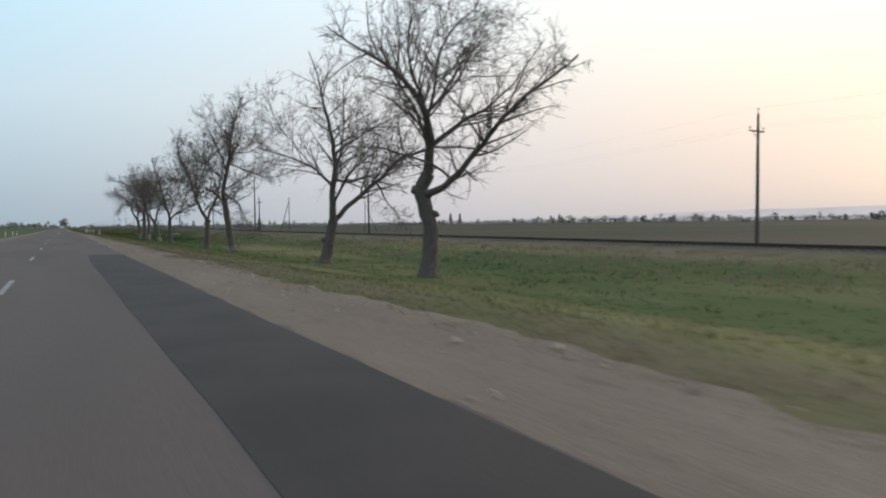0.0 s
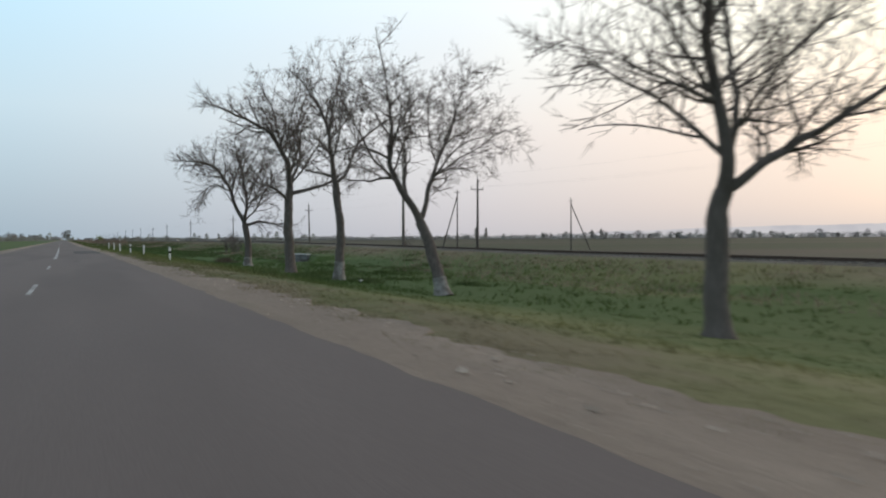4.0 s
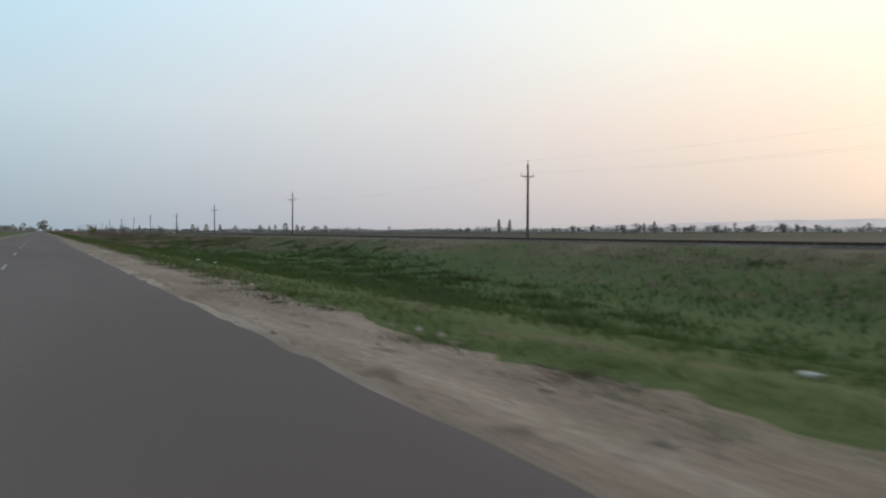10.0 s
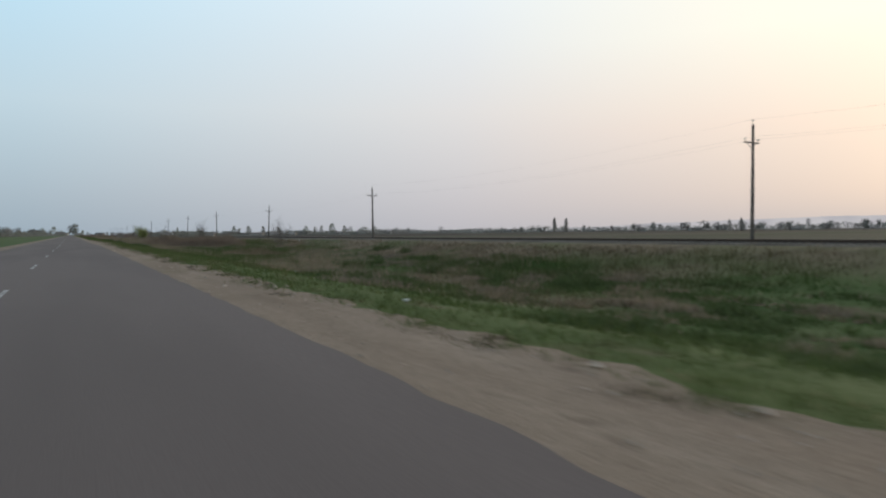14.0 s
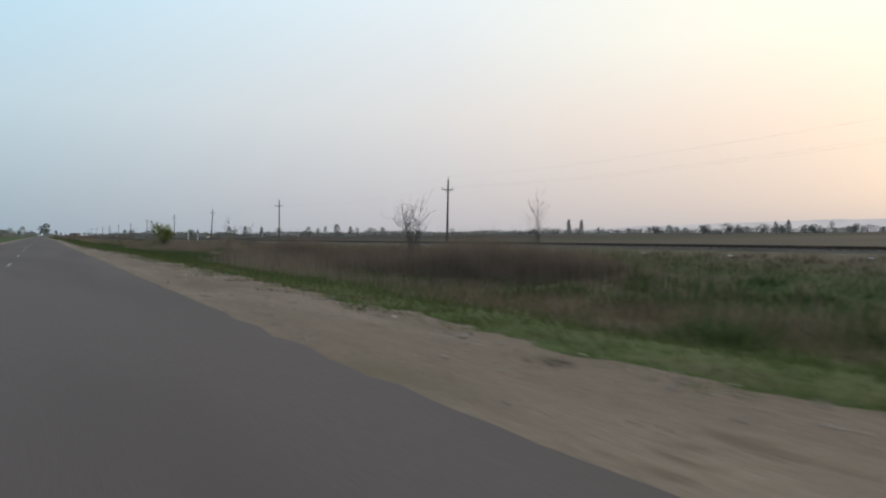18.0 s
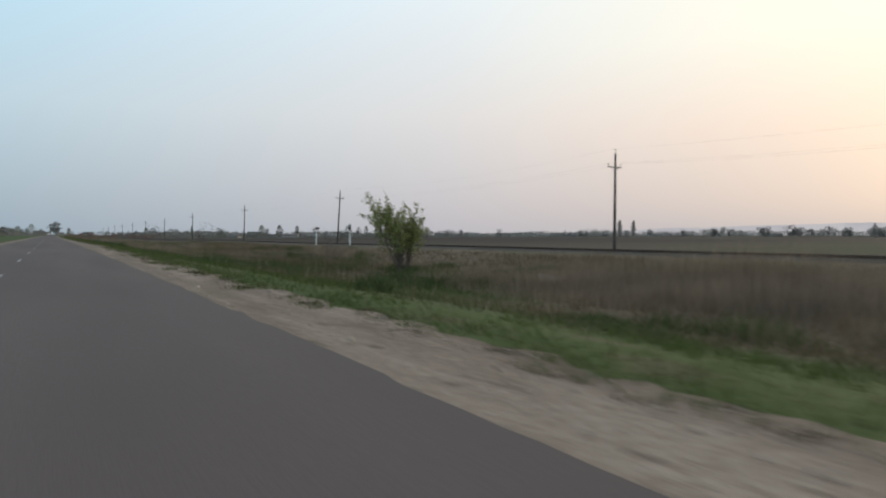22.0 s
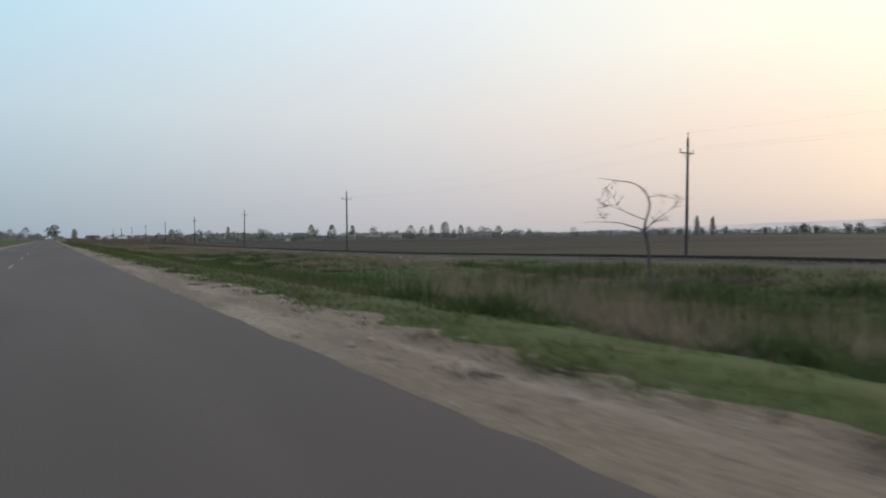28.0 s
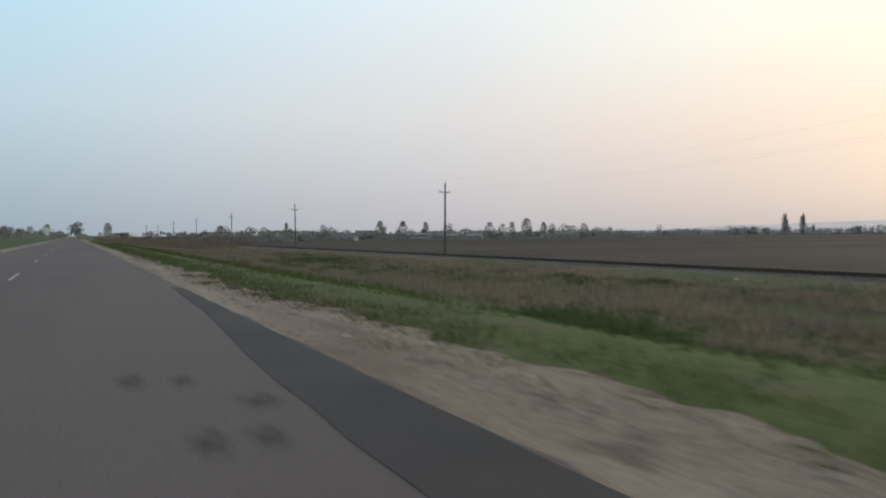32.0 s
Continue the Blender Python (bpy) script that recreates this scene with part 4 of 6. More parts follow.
bare_tree(16.1, 173.0, 109, [(0, 0), (0.0, 2.4), (0.0, 4.2)], [[(0, 4.2), (-0.5, 6.5), (-1.1, 9.8), (-2.0, 13.6)], [(0, 4.3), (0.5, 6.2), (1.3, 9.4), (1.8, 13.4)], [(0.1, 4.2), (1.1, 4.9), (3.6, 6.4), (6.0, 8.2)], [(-0.5, 6.4), (-2.6, 7.6)]], (0.3, 5.4, 4.2, 15.2), 0.36, 15, 0.0, 1500)
bare_tree(16.3, 189.3, 142, [(0, 0), (-0.5, 1.8), (-1.2, 3.7)], [[(-1.2, 3.7), (-1.7, 5.0), (-2.2, 6.5), (-1.9, 7.6), (-1.8, 10.0)], [(-1.2, 3.8), (-1.0, 5.0), (-0.8, 5.9), (-0.3, 7.9), (0.0, 10.0)], [(-0.8, 5.8), (0.3, 6.6), (1.0, 7.3), (2.0, 7.5), (3.1, 7.7)], [(-2.1, 5.9), (-2.8, 5.8), (-4.3, 5.8), (-5.8, 6.0)],
          [(-2.2, 6.9), (-3.2, 7.4), (-4.8, 6.8)]], (-1.0, 5.3, 4.6, 13.6), 0.33, 16, 1.1, 1300, knots=((3.0, 0.3),), label="leaning leafless roadside tree with a forked trunk")
bare_tree(15.7, 202.2, 121, [(0, 0), (0.1, 2.6), (-0.1, 6.2)], [[(-0.1, 6.2), (-0.3, 7.6), (-0.5, 9.8), (-1.2, 11.5), (-2.3, 13.1)], [(-0.1, 6.3), (0.7, 7.2), (1.0, 8.8), (2.2, 10.2), (4.1, 11.4), (5.4, 12.7)], [(-0.4, 9.4), (0.0, 12.1), (0.7, 14.3)], [(1.0, 8.6), (1.3, 10.5), (1.6, 12.5)], [(-0.2, 6.7), (-1.5, 7.0), (-2.8, 7.6)]],
          (1.0, 4.7, 7.0, 15.6), 0.31, 17, 1.3, 1000, label="tall slender leafless tree with a forked trunk", knots=((6.0, -0.4),))
bare_tree(16.4, 215.4, 113, [(0, 0), (-0.2, 3.4), (-0.1, 6.9)], [[(-0.1, 6.9), (-0.1, 9.1), (-1.2, 11.3), (-3.3, 12.4), (-5.4, 13.0)], [(0.0, 7.2), (0.8, 9.6), (0.3, 12.4), (1.1, 15.5)], [(0.2, 7.4), (1.3, 8.8), (3.1, 11.2), (4.8, 14.0)], [(-0.1, 6.7), (1.1, 6.9), (3.1, 7.6), (4.9, 9.0)],
          [(-0.1, 6.0), (-1.3, 7.2), (-2.3, 7.5)], [(-0.2, 10.0), (-1.2, 13.4), (-2.2, 15.1)]], (-0.2, 5.7, 6.2, 16.6), 0.42, 18, 0.0, 1800, knots=((6.2, -0.3),), extra=5)
bare_tree(16.6, 231.3, 119, [(0, 0), (-0.1, 3.3), (-0.2, 4.4)], [[(-0.2, 4.4), (-1.0, 6.6), (-1.3, 8.0), (-2.7, 10.3), (-5.1, 10.6)], [(-1.3, 7.7), (-2.8, 8.5), (-4.2, 8.0), (-5.2, 6.2)], [(-0.1, 4.5), (0.2, 6.7), (-0.1, 9.6), (-0.6, 12.9)], [(0.3, 6.4), (1.3, 10.4), (1.4, 13.2)],
          [(-0.1, 4.6), (1.0, 5.7), (2.1, 7.8), (4.0, 9.5), (5.9, 10.3)], [(-0.1, 4.4), (1.2, 4.7), (2.6, 4.5), (4.0, 4.0)]], (0.2, 6.2, 4.6, 14.4), 0.38, 19, 1.0, 2000, extra=5)


bare_tree(23.9, 844.2, 125, [(0.2, 0), (0.15, 1.8), (0.0, 3.4)], [[(0, 3.4), (0.1, 4.3), (-0.4, 5.05), (-1.3, 5.3), (-1.9, 5.4)], [(0, 3.45), (-0.6, 3.8), (-1.65, 4.35)], [(0, 3.3), (0.5, 3.6), (0.8, 3.9)], [(0.0, 3.1), (-1.2, 3.45), (-2.3, 3.5)]],
          (-0.4, 2.0, 3.0, 5.8), 0.085, 51, 0.0, 300, extra=0, label="small dead tree with a few crooked bare branches")


# ---- shrubs ----
def shrub(x, y, height, spread, stems, seed, leafy=0, twigs=6, label="bare grey shrub among the dead weeds"):
    rng = random.Random(seed)
    gz = ground_z(x, y) - 0.05
    t = thing("shrub", pose(x, y, gz), label, "shrub", "" if leafy else "bare roadside shrubs")
    fine = []
    for i in range(stems):
        az = 2 * math.pi * (i + rng.random()) / stems
        tl = radians(rng.uniform(4, 34)) * spread
        d = Vector((math.cos(az) * math.sin(tl), math.sin(az) * math.sin(tl), math.cos(tl)))
        L0 = height * rng.uniform(0.7, 1.05)
        p0, r0 = grow(rng, Vector((rng.gauss(0, 0.15), rng.gauss(0, 0.15), 0)), d, L0, 0.035 if leafy else 0.019, 0, fine, up=0.05, wob=0.24)
        for j in range(twigs):
            i1 = rng.randrange(1, len(p0) - 1)
            p1, r1 = grow(rng, p0[i1].copy(), side_dir(rng, d, 20, 50), L0 * rng.uniform(0.2, 0.4), 0.018 if leafy else 0.009, 2, fine, up=0.1)
            for k in range(3):
                i2 = rng.randrange(0, len(p1) - 1)
                grow(rng, p1[i2].copy(), side_dir(rng, d, 20, 60), rng.uniform(0.25, 0.6), 0.007 if leafy else 0.0055, 3, fine, up=0.08)
    V, F = [], []
    for p, r, lv in fine:
        tube(V, F, p, r, 4 if lv == 0 else 3)
    obj("crown", V, F, M_twig, t)
    if leafy:
        V, F = [], []
        spots = [q for p, r, lv in fine if lv >= 2 for q in p if q.z > height * rng.uniform(0.28, 0.62)]
        for i in range(leafy):
            c = rng.choice(spots)
            c = c + Vector((rng.gauss(0, 0.1), rng.gauss(0, 0.1), rng.gauss(0, 0.1)))
            a = Vector((rng.gauss(0, 1), rng.gauss(0, 1), rng.gauss(0, 0.6))).normalized()
            b = a.orthogonal().normalized()
            s = rng.uniform(0.05, 0.115)
            k = len(V)
            V += [c - a * s, c + b * s * 0.5, c + a * s, c - b * s * 0.5]
            F.append((k, k + 1, k + 2, k + 3))
        obj("foliage", V, F, M_leaf, t, "fresh yellow-green spring leaves")
    return t


shrub(22.6, 702.3, 5.3, 0.85, 16, 31, leafy=9500, twigs=11, label="tall green bush coming into leaf beside the ditch")
for i, (x, y, h, sp, st) in enumerate([(26.5, 282.3, 3.8, 0.28, 7), (26.8, 286.6, 4.2, 0.32, 10), (26.5, 291, 3.7, 0.32, 7), (30, 297, 3.2, 0.6, 6), (30, 306, 3.4, 0.9, 7), (57.0, 277, 4.0, 0.9, 9), (25.7, 594.5, 5.2, 0.27, 15), (45.7, 603.7, 6.0, 0.22, 6),
                                       (30, 546, 4.2, 0.9, 7), (24.3, 653.7, 5.2, 1.4, 8), (26.5, 647, 4.6, 1.5, 7), (26.3, 727, 3.7, 2.2, 9), (27.2, 803, 5.2, 0.35, 4)]):
    shrub(x, y, h, sp, st, 40 + i, twigs=12)


# ---- roadside posts ----
def delineator(x, y, band, reflector, lean, seed):
    gz = ground_z(x, y)
    t = thing("delineator_post", pose(x, y, gz, lean, lean * 0.6, random.uniform(-8, 8)), "white plastic roadside delineator post" + (" with a black band" if band else ""), "road post", "delineator posts by the culvert")
    bm = bmesh.new()
    box(bm, 0, 0, 0.42, 0.15, 0.11, 1.16, bevel=0.02)
    for vv in bm.verts:
        if vv.co.z > 0.9:
            vv.co.z -= vv.co.x * 0.35
    body = part("body", bm, M_paint, t)
    if band:
        part("band", boxed(0, 0, 0.62, 0.156, 0.116, 0.2, pose(0, 0, 0, 0, 14, 0)), M_black, body, "slanted black band")
    if reflector:
        part("reflector", boxed(0, -0.058, 0.80, 0.045, 0.01, 0.11, bevel=0.003), M_reflector, body, "small dark red reflector")
    return t


for i, (x, y, bnd, ref, ln) in enumerate([(7.21, 216.8, True, False, 1), (6.58, 229.95, False, False, 0), (6.4, 242.3, True, False, -1), (6.2, 255.3, False, False, -3), (6.2, 267.0, False, False, -2), (6.3, 282.2, False, True, 2), (-9.4, 204.5, False, False, 1), (-9.4, 226.5, False, False, -1), (-9.5, 244.0, True, False, 1)]):
    delineator(x, y, bnd, ref, ln, i)

# ---- culvert ----
cz = -0.72
t = thing("culvert_headwall", pose(27.3, 248.1, cz, 0, 0, 12.5), "grey concrete culvert headwall with two round pipe mouths", "culvert")
part("cap_slab", boxed(-0.06, 0, 0, 0.62, 4.6, 0.16, bevel=0.025), M_slab, t, "pale concrete cap slab")
part("beam", boxed(0.02, 0, -0.39, 0.40, 4.4, 0.58, bevel=0.02), M_culvert, t, "stained concrete beam under the cap")


def arched_wall(half, z_top, z_low, thick, arches):
    """A wall with round-headed openings through it; arches: (middle, radius, springing height)."""
    bm = bmesh.new()
    us = sorted({round(u, 3) for u in np.linspace(-half, half, 13)} | {round(m + r * k, 3) for m, r, z in arches for k in (-1, -0.97, -0.88, -0.72, -0.5, -0.25, 0, 0.25, 0.5, 0.72, 0.88, 0.97, 1)})

    for a, b in zip(us, us[1:]):
        inside = any(m - r - 0.002 <= a and b <= m + r + 0.002 for m, r, z in arches)
        za = [z + math.sqrt(max(0, r * r - (a - m) ** 2)) for m, r, z in arches if m - r - 0.002 <= a and b <= m + r + 0.002]
        zb = [z + math.sqrt(max(0, r * r - (b - m) ** 2)) for m, r, z in arches if m - r - 0.002 <= a and b <= m + r + 0.002]
        la, lb = (za[0], zb[0]) if inside else (z_low, z_low)
        q = [bm.verts.new(c) for c in ((0, a, la), (0, b, lb), (0, b, z_top), (0, a, z_top), (thick, a, la), (thick, b, lb), (thick, b, z_top), (thick, a, z_top))]
        for k in ((3, 2, 1, 0), (4, 5, 6, 7), (0, 1, 5, 4), (2, 3, 7, 6)):
            bm.faces.new([q[n] for n in k])
    bmesh.ops.remove_doubles(bm, verts=bm.verts, dist=0.0005)
    return bm


MOUTHS = [(1.12, 0.92, -1.9), (-1.02, 0.88, -1.9)]
part("wall", arched_wall(2.2, -0.66, -3.4, 0.36, MOUTHS), M_culvert, t, "weathered concrete wall round the pipe mouths")
part("pier", boxed(-0.12, 0.03, -2.1, 0.28, 0.26, 2.6, bevel=0.06), M_culvert, t, "pointed pier between the pipe mouths")
for mid, rad, zs in MOUTHS:
    V, F = [], []
    for k in range(13):
        a = math.pi * k / 12
        for x in (0.2, 5.0):
            V.append((x, mid + rad * math.cos(a), zs + rad * math.sin(a)))
    for x in (0.2, 5.0):
        V += [(x, mid + rad, -3.4), (x, mid - rad, -3.4)]
    F = [(2 * k, 2 * k + 1, 2 * k + 3, 2 * k + 2) for k in range(12)] + [(0, 1, 28, 26), (24, 27, 29, 25)] + [tuple([28] + [2 * k + 1 for k in range(13)] + [29])]
    # barrel coloured near black to stand for the shade inside the pipe
    obj("pipe_barrel", V, F, M_dark, t, "inside of a round pipe, coloured dark for shade")
part("wing_wall", boxed(-0.3, 2.42, -1.45, 0.9, 0.25, 1.5, pose(0, 0, 0, 0, 24, -20), 0.03), M_culvert, t, "sloping wing wall half grown over")

# ---- muddy stream bed ----
# wet mud whose dark colour also holds the shade of the deep ditch
v, f = [], []
line = [Vector((x, y, 0)) for x, y in STREAM]
stations = []
for a, b in zip(line, line[1:]):
    m = max(2, int((b - a).length / 0.8))
    stations += [a.lerp(b, k / m) for k in range(m)]
stations = [p for p in stations[1:] if p.y < 258]
for k, p in enumerate(stations):
    d = (stations[min(k + 2, len(stations) - 1)] - stations[max(k - 2, 0)]).normalized()
    for i in range(9):
        o = (i / 4 - 1) * (2.9 * min(1, max(0.12, (258.5 - p.y) / 6)) + 0.35 * noise.noise((k * 0.3, i // 5, 0)))
        x, y = p.x - d.y * o, p.y + d.x * o
        v.append((x, y, ground_z(x, y) + 0.05))
f = [(k * 9 + i, k * 9 + i + 1, (k + 1) * 9 + i + 1, (k + 1) * 9 + i) for k in range(len(stations) - 1) for i in range(8)]
tagged(obj("ditch_mud", v, f, mat("shaded_wet_mud", [(0.026, 0.020, 0.016), (0.046, 0.037, 0.029), (0.033, 0.029, 0.02)], 2, 0.4, 0.8, 0.7, 6, spec=0.15), None, "", True), "wet mud in the bed of the ditch, darkened for shade", "mud", kind="structure")

# ---- railway marker posts ----
def signal_base(t, g):
    """White pillar with a thin rod on top; g: the land's height there."""
    part("pillar", boxed(0, 0, (1.45 - g) / 2 - 0.1, 0.23, 0.23, 1.45 - g + 0.2, bevel=0.02), M_paint, t, "white painted square pillar")
    part("pillar_cap", boxed(0, 0, 1.47 - g, 0.27, 0.27, 0.05, bevel=0.01), M_slab, t, "pale pillar cap")
    part("rod", lathe([(0.055, 0), (0.055, 0.9)], 10, None, pose(0, 0, 1.45 - g)), M_paint, t, "thin white pole")


gz = lin(RAIL_Z, 752.9) - 0.33
t = thing("signal_post", pose(39.0, 752.9, gz), "white railway signal post with a pale oval head and dark funnel", "railway signal")
signal_base(t, gz)
part("funnel", lathe([(0.06, 0), (0.10, 0.12), (0.20, 0.36), (0.22, 0.50), (0.15, 0.52)], 14, None, pose(0, 0, 1.92 - gz)), M_black, t, "black funnel under the head", True)
head = part("lamp_head", lathe([(0.14, 0), (0.24, 0.10), (0.26, 0.28), (0.22, 0.46), (0.10, 0.56), (0.02, 0.58)], 14, None, pose(0, 0, 2.40 - gz)), M_slab, t, "pale grey oval lamp head", True)
part("rim", lathe([(0.265, 0), (0.275, 0.03), (0.265, 0.06)], 14, None, pose(0, 0, 2.64 - gz)), M_black, head, "dark rim", True)
gz = lin(RAIL_Z, 767.9) - 0.33
t = thing("marker_post", pose(39.0, 767.9, gz), "white railway marker post with a small flag-shaped box", "railway marker")
signal_base(t, gz)
bm = boxed(0.27, 0, 2.4 - gz, 0.66, 0.14, 0.36, bevel=0.02)
for vv in bm.verts:
    if vv.co.x > 0.3:
        vv.co.z = 2.4 - gz + (vv.co.z - 2.4 + gz) * 0.6
part("sign_box", bm, M_concrete, t, "grey-brown flag-shaped box")
part("clamp", boxed(0, 0, 2.3 - gz, 0.14, 0.16, 0.12, bevel=0.02), M_iron, t, "dark clamp")

# ---- litter ----
for i, (x, y, s) in enumerate([(16.4, 200.2, 0.34), (6.5, 359.0, 0.22), (6.9, 357.2, 0.16), (5.8, 447.6, 0.16), (10.5, 471.0, 0.2), (6.4, 329.0, 0.2), (3.2, 278.5, 0.10), (3.5, 417.8, 0.09), (36.0, 333, 0.35), (36.3, 339, 0.3), (34.0, 326, 0.3),
                               (36.2, 556, 0.35), (36.1, 573, 0.4), (36.4, 565, 0.3), (36.2, 580, 0.35), (36.3, 590, 0.3), (36.4, 895, 0.35), (36.3, 960, 0.3), (36.0, 948, 0.25), (3.0, 725.5, 0.07), (5.4, 742.0, 0.12), (5.2, 718, 0.1)]):
    rng = random.Random(90 + i)
    bm = bmesh.new()
    bmesh.ops.create_icosphere(bm, subdivisions=1, radius=0.5)
    for vv in bm.verts:
        vv.co = Vector((vv.co.x * rng.uniform(0.7, 1.2), vv.co.y * rng.uniform(0.7, 1.2), vv.co.z * rng.uniform(0.25, 0.55))) * s
    t = thing("litter", pose(x, y, max(ground_z(x, y), -0.06 if x < 5 else -9) + s * 0.12 + (0.12 if x > 5.5 else 0), 0, 0, rng.uniform(0, 180)), "crumpled white plastic litter in the grass" if x > 5 else "small pale stone on the gravel", "litter" if x > 5 else "stone", "roadside litter" if x > 5 else "loose stones")
    part("piece", bm, M_litter if x > 5 else M_stone, t)
t = thing("white_board", pose(25.5, 688.3, -1.3, 62, 8, -30), "dumped white board leaning in the weeds", "board")
part("sheet", boxed(0, 0, 0, 1.35, 0.5, 0.03, bevel=0.008), M_litter, t)
part("support", boxed(0, 0.0, -0.25, 0.6, 0.5, 0.5, bevel=0.08), M_dry, t, "heap of dead weeds under it")


# ---- the far distance ----
def far_z(x, y):
    return ground_z(x, y) - 0.1


def clump_mesh(name, height, width, n, seed, base=0.15, lumps=5, leaf=0.5, tall=False):
    rng = random.Random(seed)
    cs = []
    for i in range(lumps):
        u = (i + 0.5) / lumps
        w = width * (0.5 if tall else 0.42)
        cs.append((rng.gauss(0, w * 0.45) * (0.2 if tall else 1), rng.gauss(0, w * 0.45) * (0.2 if tall else 1), height * (base + (0.95 - base) * u), w * rng.uniform(0.55, 1.0) * (math.sin(math.pi * (0.25 + 0.65 * u)) if tall else 1), height * (1 - base) / lumps * 1.3))
    V, F = [], []
    for i in range(n):
        cx, cy, c, w, h = cs[rng.randrange(lumps)]
        d = Vector((rng.gauss(0, 1), rng.gauss(0, 1), rng.gauss(0, 1))).normalized() * rng.uniform(0.5, 1.0)
        p = Vector((cx + d.x * w, cy + d.y * w, max(c + d.z * h, 0.05)))
        a = Vector((rng.gauss(0, 1), rng.gauss(0, 1), rng.gauss(0, 1))).normalized()
        b = a.orthogonal().normalized()
        s = leaf * rng.uniform(0.6, 1.3)
        k = len(V)
        V += [p - a * s, p + b * s * 0.7, p + a * s, p - b * s * 0.7]
        F.append((k, k + 1, k + 2, k + 3))
    return V, F


def far_tree(m, height, width, seed, bare=False, tall=False, label="distant village tree in colours paled for haze", group="village trees", n=260):
    t = thing("distant_tree", m, label, "tree", group)
    V, F = [], []
    tube(V, F, [Vector((0, 0, -0.3)), Vector((0.1, 0, height * 0.4)), Vector((0, 0.1, height * 0.8))], [height * 0.025, height * 0.018, 0.05], 6)
    obj("trunk", V, F, M_bark, t)
    V, F = clump_mesh("crown", height, width, n, seed, 0.06 if tall else 0.22, 9 if tall else 6, height * (0.03 if tall else 0.05), tall)
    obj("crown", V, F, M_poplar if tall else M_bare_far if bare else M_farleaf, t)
    return t


# two pairs of poplars that mark the village
for i, (x, y, h) in enumerate([(843, 1519, 29), (862, 1506, 28), (816, 1087, 17), (829, 1078, 19)]):
    far_tree(pose(x, y, far_z(x, y)), h, 14 if i < 2 else 10.5, 200 + i, True, True, "slim upright leafless poplar beyond the fields", "poplars", 1100)

protos = [far_tree(pose(*p, far_z(*p)), h, w, 210 + i, i % 3 == 2) for i, (p, h, w) in enumerate([((205, 1402), 11, 9), ((262, 1405), 12, 10), ((318, 1418), 9, 6), ((405, 1440), 13, 12), ((470, 1432), 8, 8), ((560, 1470), 12, 11)])]
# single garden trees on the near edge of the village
# leaf colour lightened and greyed to carry the haze of distance
M_garden = mat("haze_tinted_garden_leaves", [(0.20, 0.205, 0.16), (0.25, 0.252, 0.20), (0.225, 0.22, 0.182)], 0.15, 0.01, 0.95, 0.0, rand=0.12, island=True, spec=0.05)


def garden_tree(x, y, height, width, seed, label="garden tree coming into leaf, paled for haze", group="village trees"):
    """A slender tree with an oval, uneven crown that starts low."""
    r = random.Random(seed)
    t = thing("distant_tree", pose(x, y, far_z(x, y), 0, 0, r.uniform(0, 360)), label, "tree", group)
    V, F = [], []
    tube(V, F, [Vector((0, 0, -0.3)), Vector((0.1, 0, height * 0.4)), Vector((0, 0.1, height * 0.85))], [height * 0.02, height * 0.014, 0.04], 6)
    obj("trunk", V, F, M_bark, t)
    V, F = [], []
    for i in range(760):
        u = r.random()
        half = width * 0.66 * (math.sin(math.pi * (0.16 + 0.8 * u)) ** 0.6) * (0.75 + 0.35 * noise.noise((u * 3, seed, 0)))
        a = r.uniform(0, 2 * math.pi)
        k = half * math.sqrt(r.uniform(0.1, 1.0))
        p = Vector((k * math.cos(a), k * math.sin(a), height * (0.14 + 0.86 * u)))
        d = Vector((r.gauss(0, 1), r.gauss(0, 1), r.gauss(0, 1))).normalized()
        b = d.orthogonal().normalized()
        q = height * 0.028 * r.uniform(0.6, 1.3)
        n = len(V)
        V += [p - d * q, p + b * q * 0.7, p + d * q, p - b * q * 0.7]
        F.append((n, n + 1, n + 2, n + 3))
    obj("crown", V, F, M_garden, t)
    return t


for i, (x, y, h, w) in enumerate([(68, 1350, 7.3, 5.3), (77, 1352, 9.8, 6.1), (104, 1356, 8.8, 7.7), (119, 1359, 11.8, 3.2), (146, 1367, 10.5, 6.8), (194, 1384, 13.8, 6.5), (215, 1390, 13.8, 8.4), (236, 1394, 13.3, 5.2),
                                  (301, 1406, 13.5, 10.2), (316, 1409, 12.3, 8.5), (326, 1410, 13.9, 6.7), (344, 1414, 17.1, 9.8), (365, 1418, 14.0, 7.0), (376, 1420, 12.6, 8.1), (402, 1425, 11.4, 14.5), (418, 1427, 13.2, 9.5), (-29, 1940, 18, 14), (-47, 1930, 15, 11)]):
    garden_tree(x, y, h, w, 300 + i)
garden_tree(9.8, 1175, 6.2, 2.9, 330, "small slender tree beside the road", "")
# reddish thicket where the road nears the village
M_thicket = mat("reddish_thicket", [(0.125, 0.092, 0.084), (0.175, 0.13, 0.118), (0.15, 0.115, 0.10)], 0.3, 0.03, 0.95, 0.0, rand=0.15, island=True, spec=0.05)
thick = random.Random(61)
for i in range(30):
    u = i / 29
    x, y, h = 17 + 58 * u + thick.uniform(-3, 3), 1205 + 55 * u + thick.uniform(-12, 12), thick.uniform(2.6, 4.6)
    t = thing("distant_shrub", pose(x, y, far_z(x, y)), "reddish-brown leafless shrub by the village road", "shrub", "roadside thicket")
    V, F = clump_mesh("crown", h, h * thick.uniform(1.0, 1.6), 230, 400 + i, 0.05, 6, 0.2)
    obj("crown", V, F, M_thicket, t)
